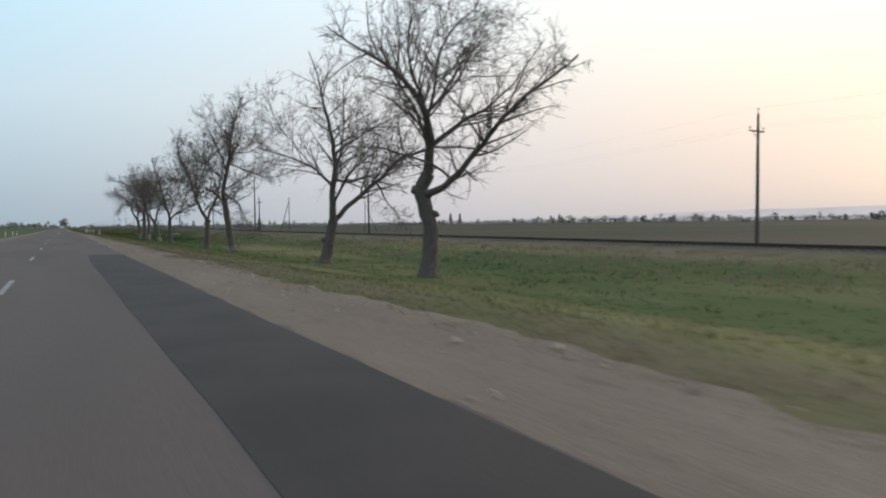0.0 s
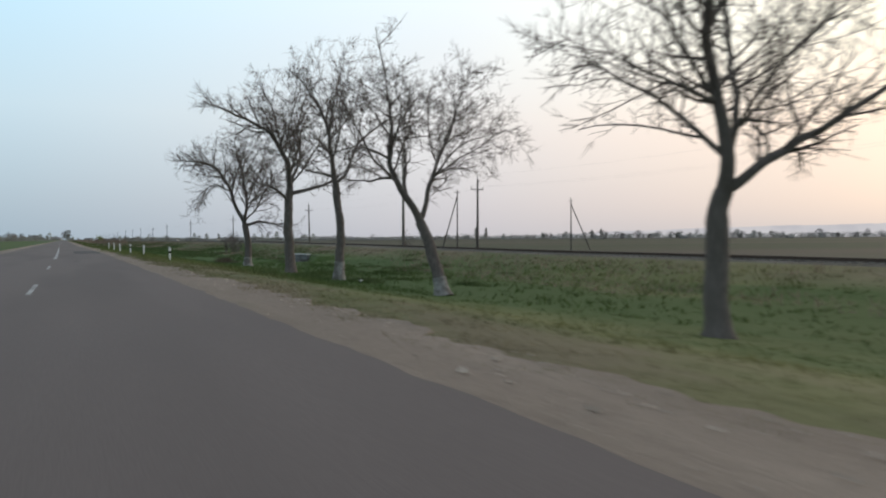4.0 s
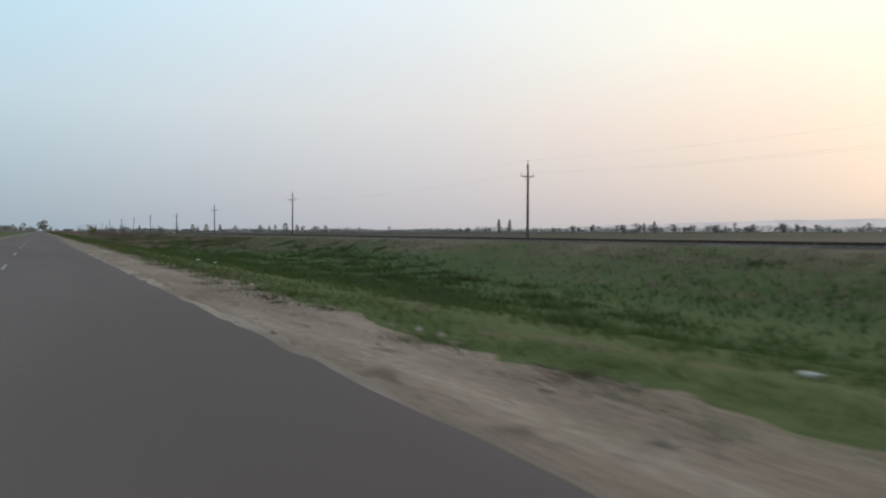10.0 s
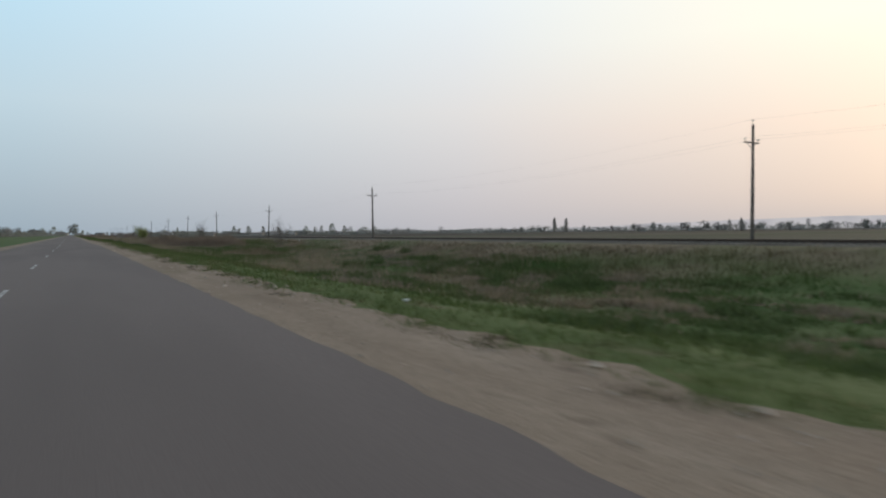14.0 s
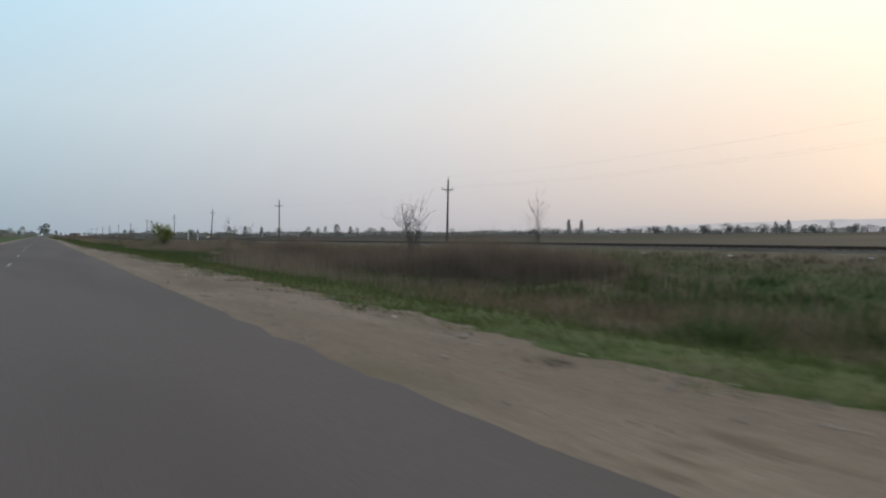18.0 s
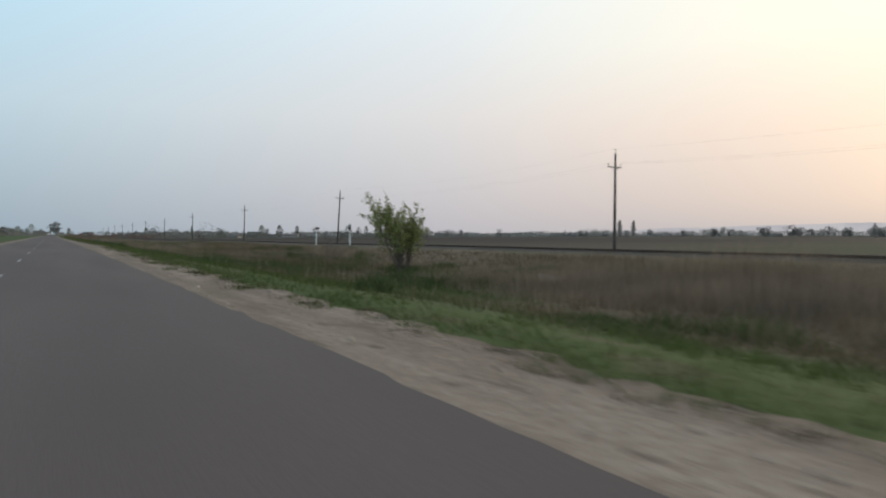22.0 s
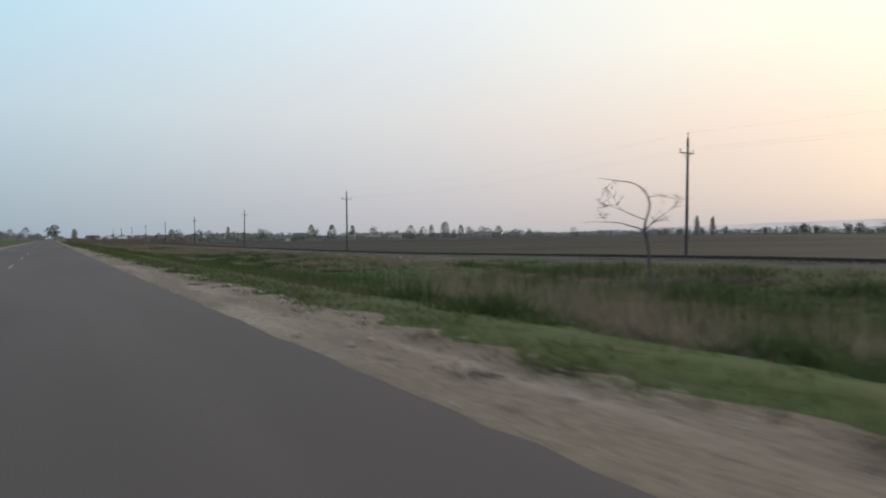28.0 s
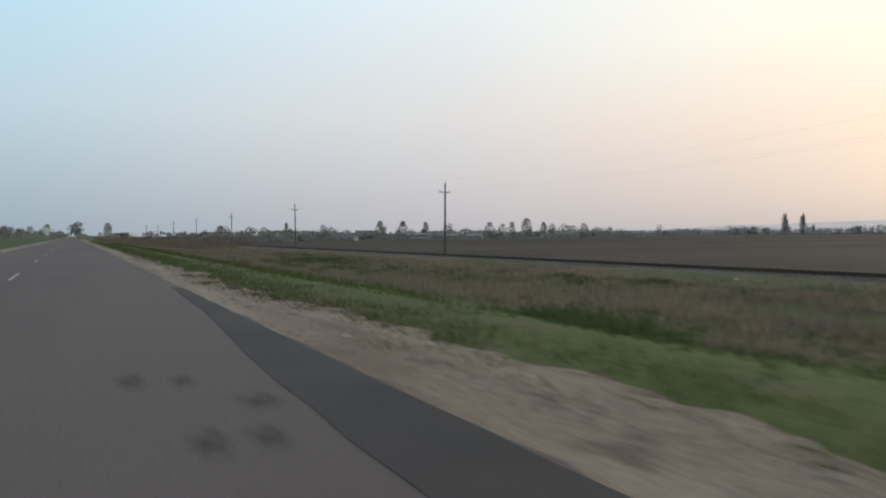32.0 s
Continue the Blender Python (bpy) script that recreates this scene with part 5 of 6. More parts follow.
FRONT = [(35, 1330), (120, 1345), (200, 1375), (530, 1440), (850, 1530), (1250, 1380), (1600, 1000), (1750, 500), (1850, -300)]
seg = [math.dist(a, b) for a, b in zip(FRONT, FRONT[1:])]


def on_front(s):
    for (a, b), L in zip(zip(FRONT, FRONT[1:]), seg):
        if s <= L:
            return a[0] + (b[0] - a[0]) * s / L, a[1] + (b[1] - a[1]) * s / L
        s -= L
    return FRONT[-1]


rng = random.Random(5)
TOT = sum(seg)
for i in range(210):
    s = TOT * (rng.random() ** 1.3)
    x, y = on_front(s)
    k = rng.uniform(-12, 90)
    x, y = x + k * 0.45, y + k
    sc = rng.uniform(0.5, 1.1) * lin([(0, 0.6), (600, 0.8), (1000, 1.2), (1600, 1.6), (3600, 1.6)], s)
    copy_thing(protos[rng.randrange(6)], pose(x, y, far_z(x, y), 0, 0, rng.uniform(0, 360)) @ Matrix.Diagonal((sc * rng.uniform(0.8, 1.2), sc, sc * rng.uniform(0.8, 1.25), 1)))
# a denser belt of tall trees where the village spreads towards the ridge
for i in range(68):
    s = rng.uniform(950, 2600)
    x, y = on_front(s)
    k = rng.uniform(-60, 60)
    x, y = x + k * 0.5, y + k
    sc = rng.uniform(1.0, 1.75)
    copy_thing(protos[rng.randrange(6)], pose(x, y, far_z(x, y), 0, 0, rng.uniform(0, 360)) @ Matrix.Diagonal((sc * 1.25, sc * 1.25, sc, 1)))
# trees where the road runs into the village, and along its far side
for x, y, s in [(3, 2380, 2.3), (12, 2400, 1.8), (-3, 2420, 2.0), (8, 2390, 2.1), (48, 1900, 1.0), (-34, 1900, 1.0), (-48, 1750, 1.1), (-20, 2300, 1.2), (36, 1560, 0.6), (52, 1500, 0.8), (24, 1700, 0.75), (70, 1450, 0.8), (88, 1430, 0.7), (105, 1400, 0.8), (130, 1390, 0.9), (150, 1380, 0.7)]:
    copy_thing(protos[int(x * 7 + y) % 6], pose(x, y, far_z(x, y), 0, 0, (x * 37) % 360) @ Matrix.Diagonal((s, s, s, 1)))
for i in range(40):
    x, y = rng.uniform(-95, -45), 1290 + i * 26
    s = rng.uniform(0.7, 1.15)
    copy_thing(protos[rng.randrange(6)], pose(x, y, far_z(x, y), 0, 0, rng.uniform(0, 360)) @ Matrix.Diagonal((s, s, s, 1)))

# continuous scrub and gardens behind
V, F = [], []
for i in range(42000):
    s = TOT * rng.random() ** 1.15
    x, y = on_front(s)
    k = rng.uniform(0, 110)
    x, y = x + k * 0.45 + rng.uniform(-6, 6), y + k
    hmax = lin([(0, 1.0), (700, 1.1), (1100, 2.0), (3600, 2.2)], s) * 4.0 + lin([(0, 4.5), (600, 5.5), (1000, 8.5)], s) * max(0, noise.noise((x * 0.012, y * 0.012, 3)) + 0.38)
    p = Vector((x, y, far_z(x, y) + rng.random() * hmax))
    a = Vector((rng.gauss(0, 1), rng.gauss(0, 1), rng.gauss(0, 0.7))).normalized()
    b = a.orthogonal().normalized()
    s = rng.uniform(0.6, 1.5)
    k = len(V)
    V += [p - a * s, p + b * s * 0.7, p + a * s, p - b * s * 0.7]
    F.append((k, k + 1, k + 2, k + 3))
# garden bushes before the houses
hedge = random.Random(9)
for i in range(9000):
    s = 900 * hedge.random()
    x, y = on_front(s)
    hmax = 5.5 * max(0, noise.noise((x * 0.05, 2.0, 7)) + 0.28)
    if hmax < 0.4:
        continue
    k = hedge.uniform(-16, -4)
    x, y = x + k * 0.3, y + k
    p = Vector((x, y, far_z(x, y) + hedge.random() * hmax))
    a = Vector((hedge.gauss(0, 1), hedge.gauss(0, 1), hedge.gauss(0, 0.7))).normalized()
    b = a.orthogonal().normalized()
    s = hedge.uniform(0.3, 0.8)
    k = len(V)
    V += [p - a * s, p + b * s * 0.7, p + a * s, p - b * s * 0.7]
    F.append((k, k + 1, k + 2, k + 3))
for i in range(5000):
    x, y = rng.uniform(-100, -40), rng.uniform(1280, 2500)
    p = Vector((x, y, far_z(x, y) + rng.random() * 6.0))
    a = Vector((rng.gauss(0, 1), rng.gauss(0, 1), rng.gauss(0, 0.7))).normalized()
    b = a.orthogonal().normalized()
    s = rng.uniform(0.5, 1.2)
    k = len(V)
    V += [p - a * s, p + b * s * 0.7, p + a * s, p - b * s * 0.7]
    F.append((k, k + 1, k + 2, k + 3))
for i in range(6000):
    x = rng.uniform(-40, 60)
    y = 1480 + 900 * rng.random() ** 0.8
    if -9 < x < 8:
        continue
    p = Vector((x, y, far_z(x, y) + rng.random() * 3.0))
    a = Vector((rng.gauss(0, 1), rng.gauss(0, 1), rng.gauss(0, 0.7))).normalized()
    b = a.orthogonal().normalized()
    s = rng.uniform(0.4, 1.0)
    k = len(V)
    V += [p - a * s, p + b * s * 0.7, p + a * s, p - b * s * 0.7]
    F.append((k, k + 1, k + 2, k + 3))
# rounded crowns that cannot be told apart, joined with the scrub
for i in range(300):
    s0 = TOT * rng.random() ** 1.25
    x0, y0 = on_front(s0)
    k0 = rng.uniform(20, 150)
    x0, y0 = x0 + k0 * 0.45, y0 + k0
    R0 = rng.uniform(2.0, 4.2) * lin([(0, 0.9), (700, 1.0), (1100, 1.5), (3600, 1.8)], s0)
    z0 = far_z(x0, y0)
    for j in range(70):
        d = Vector((rng.gauss(0, 1), rng.gauss(0, 1), rng.gauss(0, 1))).normalized() * rng.uniform(0.5, 1.0)
        p = Vector((x0 + d.x * R0, y0 + d.y * R0, z0 + R0 * 1.1 + d.z * R0 * 1.15))
        a = Vector((rng.gauss(0, 1), rng.gauss(0, 1), rng.gauss(0, 0.7))).normalized()
        b = a.orthogonal().normalized()
        s = R0 * rng.uniform(0.12, 0.24)
        k = len(V)
        V += [p - a * s, p + b * s * 0.7, p + a * s, p - b * s * 0.7]
        F.append((k, k + 1, k + 2, k + 3))
tagged(obj("distant_scrub", V, F, M_farleaf), "band of scrub and gardens along the village, paled for haze", "scrub", kind="stuff")


def house(x, y, w, d, h, roof_h, rot, label):
    t = thing("village_house", pose(x, y, far_z(x, y), 0, 0, rot), label, "house", "village houses")
    part("wall", boxed(0, 0, h / 2, w, d, h), M_housewall, t)
    bm = bmesh.new()
    e = 0.5
    vs = [bm.verts.new(c) for c in ((-w / 2 - e, -d / 2 - e, h), (w / 2 + e, -d / 2 - e, h), (w / 2 + e, d / 2 + e, h), (-w / 2 - e, d / 2 + e, h), (-w / 2 - e, 0, h + roof_h), (w / 2 + e, 0, h + roof_h))]
    for q in ((0, 1, 5, 4), (2, 3, 4, 5), (0, 4, 3), (1, 2, 5), (3, 2, 1, 0)):
        bm.faces.new([vs[k] for k in q])
    part("roof", bm, M_roof, t, "grey ridged roof")
    for k in range(max(2, int(w / 6))):
        part("window", boxed(-w / 2 + (k + 0.5) * w / max(2, int(w / 6)), -d / 2 - 0.03, h * 0.55, 0.9, 0.1, 1.1), M_pane, t, "dark window")
    return t


for i, (x, y, w, d, h, r) in enumerate([(222, 1388, 26, 9, 3.6, 1.2), (188, 1392, 14, 9, 3.0, 4.0), (250, 1404, 12, 8, 3.2, 3.0), (300, 1412, 14, 9, 3.4, 3.2), (345, 1416, 12, 9, 3.2, 3.0), (395, 1426, 22, 10, 3.5, 2.0), (440, 1430, 12, 9, 3.2, 3.2),
                                        (500, 1442, 14, 9, 3.4, 3.0), (560, 1456, 12, 8, 3.2, 3.2), (640, 1478, 16, 9, 3.6, 3.0), (720, 1500, 14, 9, 3.4, 3.2), (930, 1520, 24, 10, 4.5, 2.0), (1040, 1480, 16, 9, 4.0, 3.0), (1150, 1440, 30, 12, 5, 2.0),
                                        (1320, 1330, 20, 10, 4.2, 3.0), (1480, 1160, 18, 10, 4.0, 3.2), (221, 1374, 16, 5, 1.9, 0.5), (203, 1370, 6, 5, 1.8, 0.4), (159, 1356, 12, 8, 2.3, 2.2), (251, 1382, 12, 8, 2.4, 2.0), (275, 1386, 11, 8, 2.4, 2.0), (359, 1403, 14, 7, 2.6, 1.2), (-18, 1930, 16, 9, 4.5, 3.5), (-50, 1895, 8, 8, 5, 2.5), (14, 2250, 14, 9, 4, 3), (-14, 2280, 16, 9, 4, 3), (40, 1640, 12, 9, 3.2, 3)]):
    house(x, y, w, d, h, r, rng.uniform(-25, 25) - 25, "small pale village house with a grey roof")

# the ridge on the horizon
V, F = [], []
az = np.radians(np.arange(24, 126, 0.5))
for a in az:
    dg = math.degrees(a)
    top = lin([(24, 2), (36, 8), (44, 30), (52, 52), (62, 68), (80, 72), (125, 80)], dg) + 7 * noise.noise((dg * 0.25, 0, 0)) + 2.5 * noise.noise((dg * 1.3, 4, 0))
    R = 4300
    V += [(R * math.sin(a), 460 + R * math.cos(a), -30), (R * math.sin(a), 460 + R * math.cos(a), top)]
    V += [(1.05 * R * math.sin(a), 460 + 1.05 * R * math.cos(a), -30)]
n = len(az)
for i in range(n - 1):
    F += [(3 * i, 3 * i + 3, 3 * i + 4, 3 * i + 1), (3 * i + 1, 3 * i + 4, 3 * i + 5, 3 * i + 2)]
tagged(obj("backdrop_ridge", V, F, M_hill), "long ridge on the horizon, its haze put in as glow", "hills", kind="structure")


# ---- grass ----
def tufts(name, xs, ys, blades, hlo, hhi, width, lean, material, label, seed, hfun=None, spread=0.16):
    """Blades of grass as slim triangles, all in one mesh."""
    r = np.random.default_rng(seed)
    clear = stream_dist(xs, ys) > np.where((xs > 15) & (ys < 257), 4.0, np.where(ys < 262, 2.2, 0.8))
    clear |= hfun is not None
    xs, ys = xs[clear], ys[clear]
    n = len(xs)
    # height of the land by a table over x and y
    gx, gy = np.linspace(4.5, 47, 86), np.linspace(-20, 1320, 336)
    G = np.array([[ground_z(a, b) for a in gx] for b in gy])
    fx = np.clip((xs - gx[0]) / (gx[1] - gx[0]), 0, len(gx) - 1.001)
    fy = np.clip((ys - gy[0]) / (gy[1] - gy[0]), 0, len(gy) - 1.001)
    i, j = fx.astype(int), fy.astype(int)
    u, w = fx - i, fy - j
    z = G[j, i] * (1 - u) * (1 - w) + G[j, i + 1] * u * (1 - w) + G[j + 1, i] * (1 - u) * w + G[j + 1, i + 1] * u * w - 0.03
    h = r.uniform(hlo, hhi, n)
    if hfun is not None:
        h = h * hfun(xs, ys)
    B = np.repeat(np.stack([xs, ys, z], 1), blades, 0)
    h = np.repeat(h, blades) * r.uniform(0.6, 1.1, n * blades)
    B[:, :2] += r.normal(0, spread, (n * blades, 2))
    a = r.uniform(0, 2 * np.pi, n * blades)
    side = np.stack([np.cos(a), np.sin(a), 0 * a], 1) * (width * r.uniform(0.6, 1.2, n * blades))[:, None]
    tip = B + np.stack([r.normal(0, lean, n * blades) * h, r.normal(0, lean, n * blades) * h, h], 1)
    V = np.stack([B - side, B + side, tip], 1).reshape(-1, 3).astype(np.float32)
    me = bpy.data.meshes.new(name)
    m = len(V)
    me.vertices.add(m)
    me.vertices.foreach_set("co", V.ravel())
    me.loops.add(m)
    me.loops.foreach_set("vertex_index", np.arange(m, dtype=np.int32))
    me.polygons.add(m // 3)
    me.polygons.foreach_set("loop_start", np.arange(0, m, 3, dtype=np.int32))
    me.polygons.foreach_set("loop_total", np.full(m // 3, 3, dtype=np.int32))
    me.materials.append(material)
    me.update()
    me.validate()
    return tagged(new(name, me), label, "grass", kind="stuff")


R = np.random.default_rng(3)
M_brush = thin(mat("reddish_brushwood", [(0.14, 0.108, 0.088), (0.205, 0.16, 0.13)], 0.7, 0.15, 0.9, 0.0, rand=0.3, island=True, spec=0.1))


def clustered(n, x0, x1, y0, y1, freq, cut, seed):
    """Random places kept where a slow wave pattern is high, so that the growth stands in drifts."""
    r = np.random.default_rng(seed)
    xs, ys = r.uniform(x0, x1, n), r.uniform(y0, y1, n)
    f = np.sin(xs * freq * 1.7 + 3 * np.sin(ys * freq * 0.31 + seed)) + np.sin(ys * freq * 0.53 + 2 * np.sin(xs * freq * 0.9)) + r.normal(0, 0.7, n)
    k = f > cut
    return xs[k], ys[k]


EDGE_Y = np.arange(-100, 1300, 0.25)
EDGE_AT = np.array([edge_x(y) for y in EDGE_Y])
gx_at = lambda ys: np.interp(ys, EDGE_Y, EDGE_AT)
# ragged fringe where the grass meets the gravel
ys = R.uniform(20, 1120, 38000)
fr = np.abs(R.normal(0, 1.0, 38000)) + 0.25 * np.sin(ys * 0.9) + 0.25 * np.sin(ys * 2.3 + np.sin(ys * 0.2))
xs = gx_at(ys) + 0.05 + fr * 0.95
# clumps that creep out over the gravel
cy = R.uniform(20, 1120, 1500)
n_c = R.integers(4, 16, 1500)
cx = np.repeat(gx_at(cy) - np.abs(R.normal(0.0, 0.3, 1500)), n_c) + R.normal(0, 0.1, n_c.sum())
xs, ys = np.concatenate([xs, cx]), np.concatenate([ys, np.repeat(cy, n_c) + R.normal(0, 0.25, n_c.sum())])
mown = ys < 195
tufts("verge_grass", xs[~mown], ys[~mown], 5, 0.07, 0.22, 0.0135, 0.7, M_blade, "ragged green grass fringe along the gravel shoulder", 21)
tufts("verge_grass", xs[mown], ys[mown], 6, 0.04, 0.12, 0.012, 0.7, M_blade_dull, "short faded grass along the gravel shoulder", 22)
# faded straw between the green blades
M_straw = thin(mat("straw_grass", [(0.19, 0.158, 0.098), (0.28, 0.238, 0.155), (0.15, 0.135, 0.08)], 0.9, 0.2, 0.9, 0.0, rand=0.25, island=True, spec=0.1))
sy = R.uniform(20, 1110, 15000)
keep = np.sin(sy * 0.11 + 2 * np.sin(sy * 0.037)) + R.normal(0, 0.6, 15000) > 0.2
sy = sy[keep]
tufts("straw_grass", gx_at(sy) + R.normal(0.55, 0.75, len(sy)).clip(-0.4), sy, 6, 0.05, 0.17, 0.012, 0.7, M_straw, "faded straw-coloured grass along the verge", 61)
# stray tufts rooting in the gravel
xs, ys = clustered(9000, 3.6, 5.2, 20, 1100, 0.8, 1.1, 17)
tufts("stray_grass", xs, ys, 5, 0.03, 0.10, 0.012, 0.6, M_blade_dull, "sparse weeds rooting in the gravel", 30)
xs, ys = clustered(16000, 3.5, 5.6, 20, 262, 0.7, 0.3, 18)
k = R.random(len(xs)) < np.clip((xs - 3.4) / 1.6, 0, 1) ** 1.5
tufts("stray_grass", xs[k], ys[k], 5, 0.02, 0.08, 0.012, 0.8, M_straw, "faded grass thinning out over the gravel", 33)
xs, ys = clustered(62000, 7, 17, 20, 1100, 0.22, -1.3, 7)
k = ys > 190
tufts("meadow_grass", xs[k], ys[k], 5, 0.14, 0.34, 0.022, 0.6, M_blade, "lush green meadow grass on the bank of the ditch", 23)
tufts("meadow_grass", xs[~k], ys[~k], 5, 0.06, 0.16, 0.02, 0.7, M_blade_dull, "short olive meadow grass under the bare trees", 24)
xs, ys = clustered(48000, 17, 37, 20, 1150, 0.16, -1.1, 9)
k = (ys > 180)
tufts("ditch_grass", xs[k], ys[k], 5, 0.18, 0.42, 0.032, 0.6, M_blade, "tall green grass in the ditch below the railway", 25)
tufts("ditch_grass", xs[~k], ys[~k], 5, 0.08, 0.24, 0.03, 0.6, M_blade_dull, "olive grass below the railway", 26)
M_reed = thin(mat("dead_reeds", [(0.055, 0.042, 0.034), (0.10, 0.078, 0.062), (0.07, 0.054, 0.045)], 0.9, 0.2, 0.9, 0.0, rand=0.3, island=True, spec=0.1), 0.3)
# dead weeds, low at the road and taller towards the ditch
rise = lambda xs, ys: np.interp(xs, [8, 10, 14, 34], [0.22, 0.6, 1.0, 0.9]) * (0.8 + 0.25 * np.sin(ys * 0.11 + xs * 0.2))
xs, ys = clustered(60000, 8.0, 36.5, 455, 860, 0.11, -0.6, 11)
tufts("weeds", xs, ys, 5, 0.4, 1.0, 0.018, 0.36, M_blade, "waist-high dead weeds and green herbs filling the ditch", 27, rise, 0.25)
# tall dead stalks standing in drifts
stand = lambda xs, ys: 0.62 + 0.32 * np.clip(np.sin(ys * 0.13 + 2 * np.sin(xs * 0.3)) + np.sin(ys * 0.37 + xs * 0.5), -0.8, 1.2)
xs, ys = clustered(30000, 10, 31, 470, 850, 0.2, 0.6, 41)
k = ~((ys > 652) & (ys < 735) & (xs < 24) & (np.random.default_rng(8).random(len(xs)) < 0.75))
xs, ys = xs[k], ys[k]
low = lambda xs, ys: stand(xs, ys) * np.interp(ys, [560, 575, 600, 612, 640, 650], [0.8, 1.5, 1.5, 0.6, 0.6, 1.2])
tufts("dead_weeds", xs, ys, 7, 0.9, 1.7, 0.012, 0.2, M_dry, "brown dead weed stalks standing in drifts", 42, low, 0.3)
xs, ys = clustered(26000, 18, 31, 644, 694, 0.30, 0.8, 43)
tall = lambda xs, ys: stand(xs, ys) * np.interp(xs, [17, 20, 23], [0.5, 0.85, 1.0]) * np.interp(ys, [644, 655, 684, 694], [0.6, 1, 1, 0.5])
tufts("dead_weeds", xs, ys, 6, 1.4, 2.7, 0.014, 0.2, M_dry, "tall greyish-brown dead weeds hiding the foot of the railway", 44, tall, 0.3)
xs, ys = clustered(20000, 14.5, 31, 576, 616, 0.22, -0.4, 47)
brush = lambda xs, ys: stand(xs, ys) * np.interp(xs, [14.5, 17, 20], [0.45, 0.8, 1.0]) * np.interp(ys, [576, 584, 608, 616], [0.5, 1, 1, 0.5])
tufts("brushwood", xs, ys, 7, 1.9, 3.5, 0.014, 0.16, M_brush, "dense dark brown brushwood standing in the ditch", 48, brush, 0.3)
xs, ys = R.normal(6.5, 0.14, 60), R.normal(229.9, 0.2, 60)
tufts("post_weeds", xs, ys, 7, 0.15, 0.38, 0.02, 0.5, M_blade, "dark green weeds round the foot of a post", 49, None, 0.05)
xs, ys = clustered(26000, 25, 38, 60, 1150, 0.15, -0.2, 12)
tufts("dead_weeds", xs, ys, 5, 0.25, 0.6, 0.02, 0.4, M_dry, "brown dead weeds along the foot of the railway bank", 28)
xs, ys = clustered(27000, 9, 36, 930, 1190, 0.11, -0.3, 13)
tufts("dead_weeds", xs, ys, 6, 0.4, 0.9, 0.018, 0.38, M_dry, "reddish-brown dead weeds beside the road", 29, rise)
xs, ys = clustered(9000, 9, 34, 1090, 1310, 0.2, 0.0, 15)
tufts("brushwood", xs, ys, 9, 1.0, 2.6, 0.02, 0.3, M_brush, "reddish-brown brushwood beside the road", 32)
xs, ys = clustered(14000, 13, 27, 238, 296, 0.2, -1.2, 14)
k = (stream_dist(xs, ys) < 4.2) & ((xs > 15.5) & (ys < 258 - 3 * R.random(len(xs))))
xs, ys = xs[k], ys[k]
tufts("dead_weeds", xs, ys, 7, 0.35, 0.8, 0.016, 0.4, M_reed, "dark brown dead reeds on the far bank of the stream", 31, lambda a, b: 1.0 + 0 * a)


def herb_clumps(count, x0, x1, y0, y1, reach, tall, blades, material, label, seed):
    """Rounded clumps of broad-leaved herbs, highest in the middle."""
    r = np.random.default_rng(seed)
    cx, cy = clustered(count * 3, x0, x1, y0, y1, 0.13, 0.2, seed)
    cx, cy = cx[:count], cy[:count]
    rad = r.uniform(0.6, 1.5, len(cx)) * reach
    n = (rad * rad * 26).astype(int) + 12
    o = np.random.default_rng(seed + 1).normal(0, 0.5, (n.sum(), 2)).clip(-1, 1)
    top = np.repeat(r.uniform(0.5, 1.15, len(cx)), n) * np.exp(-1.3 * (o ** 2).sum(1))
    xs, ys = np.repeat(cx, n) + o[:, 0] * np.repeat(rad, n), np.repeat(cy, n) + o[:, 1] * np.repeat(rad, n) * 1.5
    k = ((stream_dist(xs, ys) > 4.4) | (ys > 266)) & (xs > 7.2)
    xs, ys, top = xs[k], ys[k], top[k]
    return tufts("herb_clumps", xs, ys, blades, tall * 0.8, tall, 0.035, 0.7, material, label, seed, lambda a, b: top, 0.12)


M_herb = thin(mat("broad_herbs", [(0.055, 0.082, 0.032), (0.080, 0.110, 0.044), (0.066, 0.088, 0.038)], 0.9, 0.2, 0.85, 0.0, rand=0.3, island=True, spec=0.15), 0.35)
herb_clumps(330, 8.5, 35, 195, 470, 1.2, 0.5, 5, M_herb, "dark green herb clumps standing in the meadow", 71)
herb_clumps(330, 8.5, 33, 460, 860, 1.25, 0.95, 6, M_herb, "dark green bushy herbs among the dead weeds", 73)
herb_clumps(75, 10.5, 24.5, 686, 714, 1.4, 0.9, 6, M_herb, "dark green herbs spreading round the tall bush", 81)
herb_clumps(330, 8.5, 34, 850, 1130, 1.1, 0.6, 5, M_herb, "dark green herb clumps in the dry meadow", 75)
herb_clumps(130, 9.5, 34, 425, 560, 1.2, 0.6, 5, M_dry, "brown dead stalks in small stands", 77)
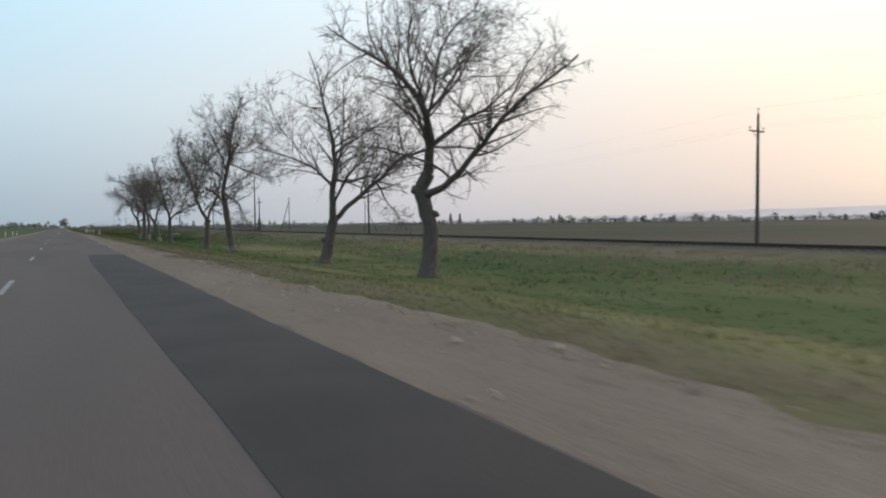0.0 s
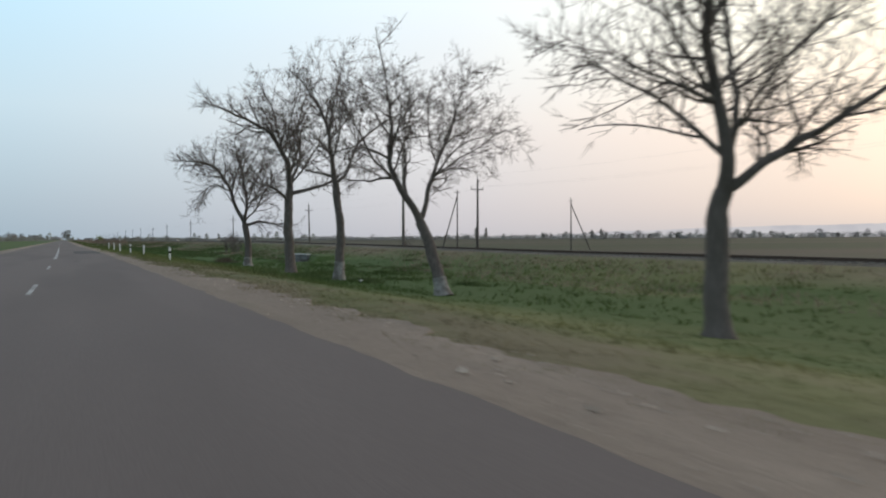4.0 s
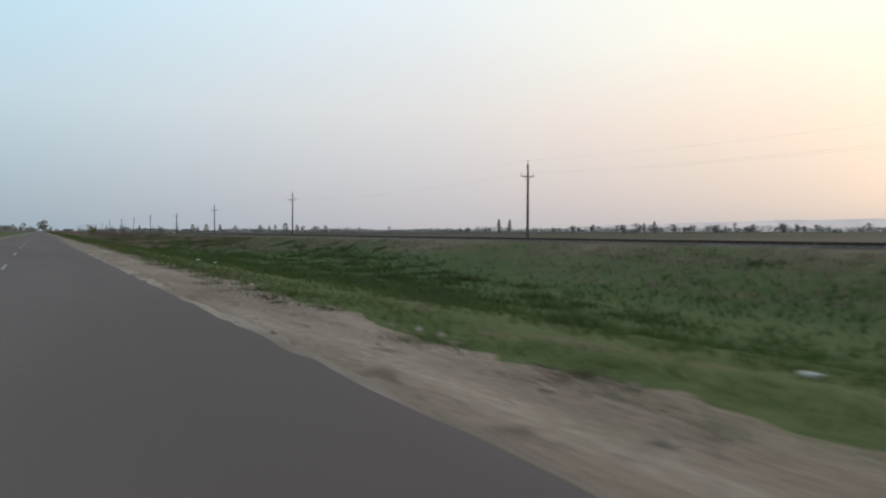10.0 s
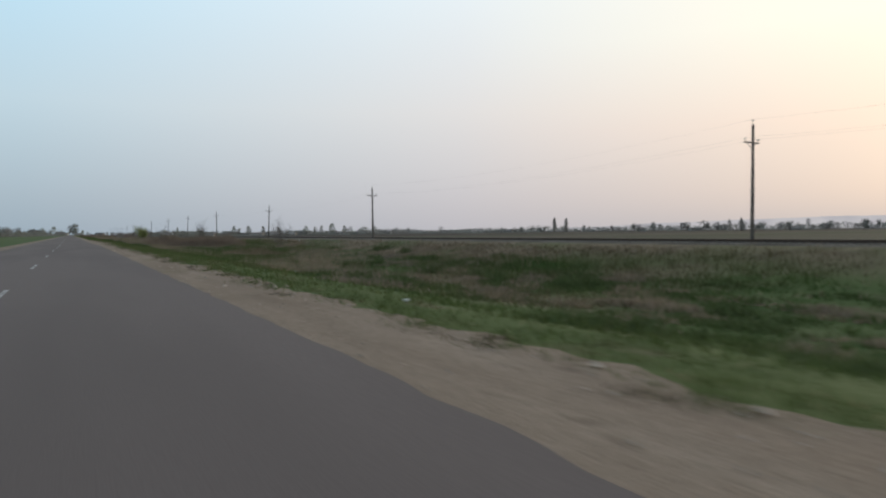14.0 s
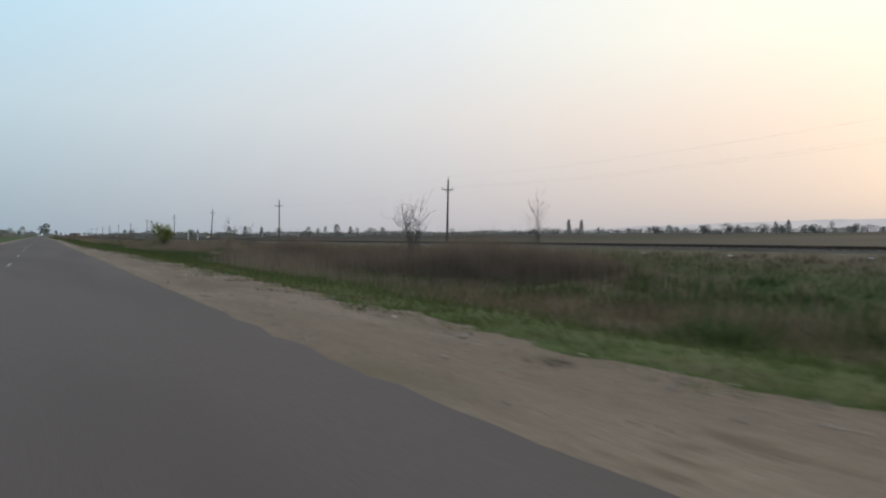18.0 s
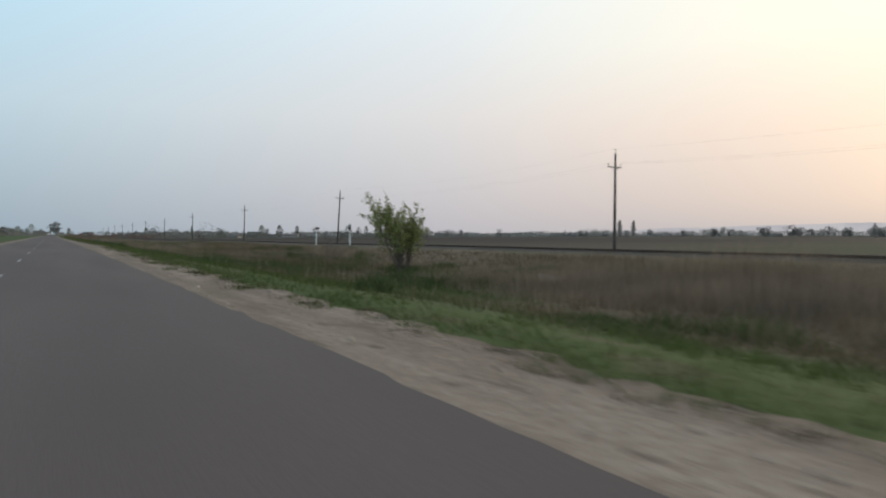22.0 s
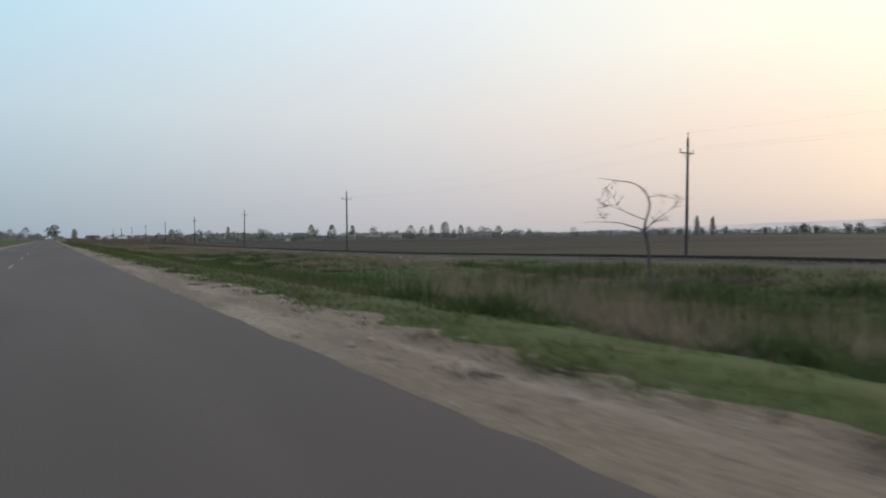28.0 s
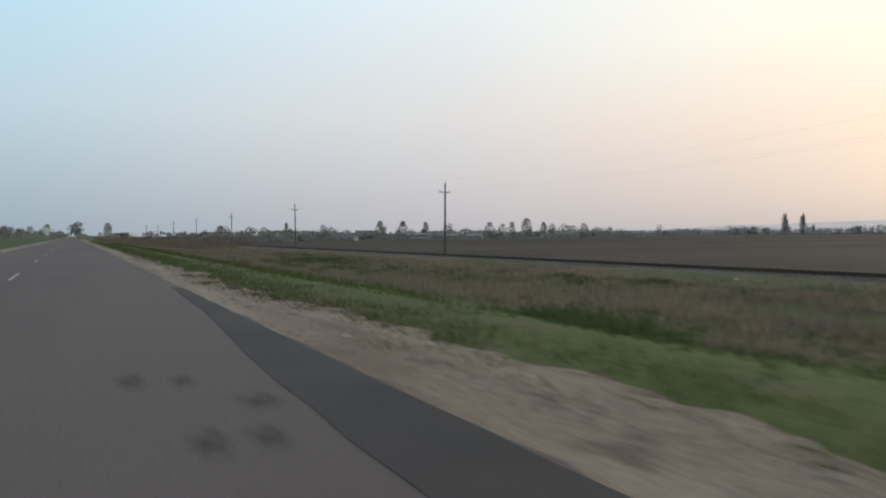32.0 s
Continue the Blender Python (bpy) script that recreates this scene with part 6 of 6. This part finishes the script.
herb_clumps(240, 9.5, 34, 830, 1120, 1.3, 0.6, 5, M_dry, "brown dead stalks in the meadow near the village", 79)


# dark clods and withered tufts at the edge of the gravel
M_clod = thin(mat("withered_tufts", [(0.050, 0.042, 0.028), (0.085, 0.072, 0.045)], 3, 0.4, 0.95, 0.0, rand=0.3, island=True, spec=0.1), 0.3)
cy = R.uniform(300, 1010, 620)
cx = gx_at(cy) - np.abs(R.normal(0.05, 0.42, 620))
n_c = R.integers(8, 34, 620)
xs = np.repeat(cx, n_c) + R.normal(0, 0.09, n_c.sum())
ys = np.repeat(cy, n_c) + R.normal(0, 0.22, n_c.sum())
tufts("withered_tufts", xs, ys, 5, 0.05, 0.13, 0.016, 0.8, M_clod, "dark withered tufts and clods along the gravel edge", 45, None, 0.06)


# ---- loose stones on the shoulder ----
V, F = [], []
r = random.Random(77)
for i in range(9000):
    y = r.uniform(25, 1000)
    e, g = lin(EDGE_X, y), lin(GRASS_X, y)
    x = g - abs(r.gauss(0, 0.5)) if r.random() < 0.6 else r.uniform(e + 0.1, g)
    s = r.uniform(0.012, 0.04) if r.random() < 0.93 else r.uniform(0.04, 0.09)
    z = -0.03 - 0.03 * max(0, (x - 2.5) / 2.5) + s * 0.3
    k = len(V)
    a = r.uniform(0, 3.14)
    for dx, dy, dz in ((1, 0, 0), (0.2, 0.9, 0.1), (-0.9, 0.3, 0), (-0.3, -0.9, 0.05), (0.1, 0.05, 0.75)):
        px, py = dx * s * r.uniform(0.7, 1.2), dy * s * r.uniform(0.7, 1.2)
        V.append((x + px * math.cos(a) - py * math.sin(a), y + px * math.sin(a) + py * math.cos(a), z + dz * s))
    F += [(k, k + 1, k + 4), (k + 1, k + 2, k + 4), (k + 2, k + 3, k + 4), (k + 3, k, k + 4)]
tagged(obj("loose_stones", V, F, mat("pale_stones", [(0.22, 0.18, 0.15), (0.35, 0.295, 0.245)], 12, 2, 0.9, 0.2, rand=0.35, island=True)), "loose pale stones scattered over the shoulder", "gravel", kind="stuff")
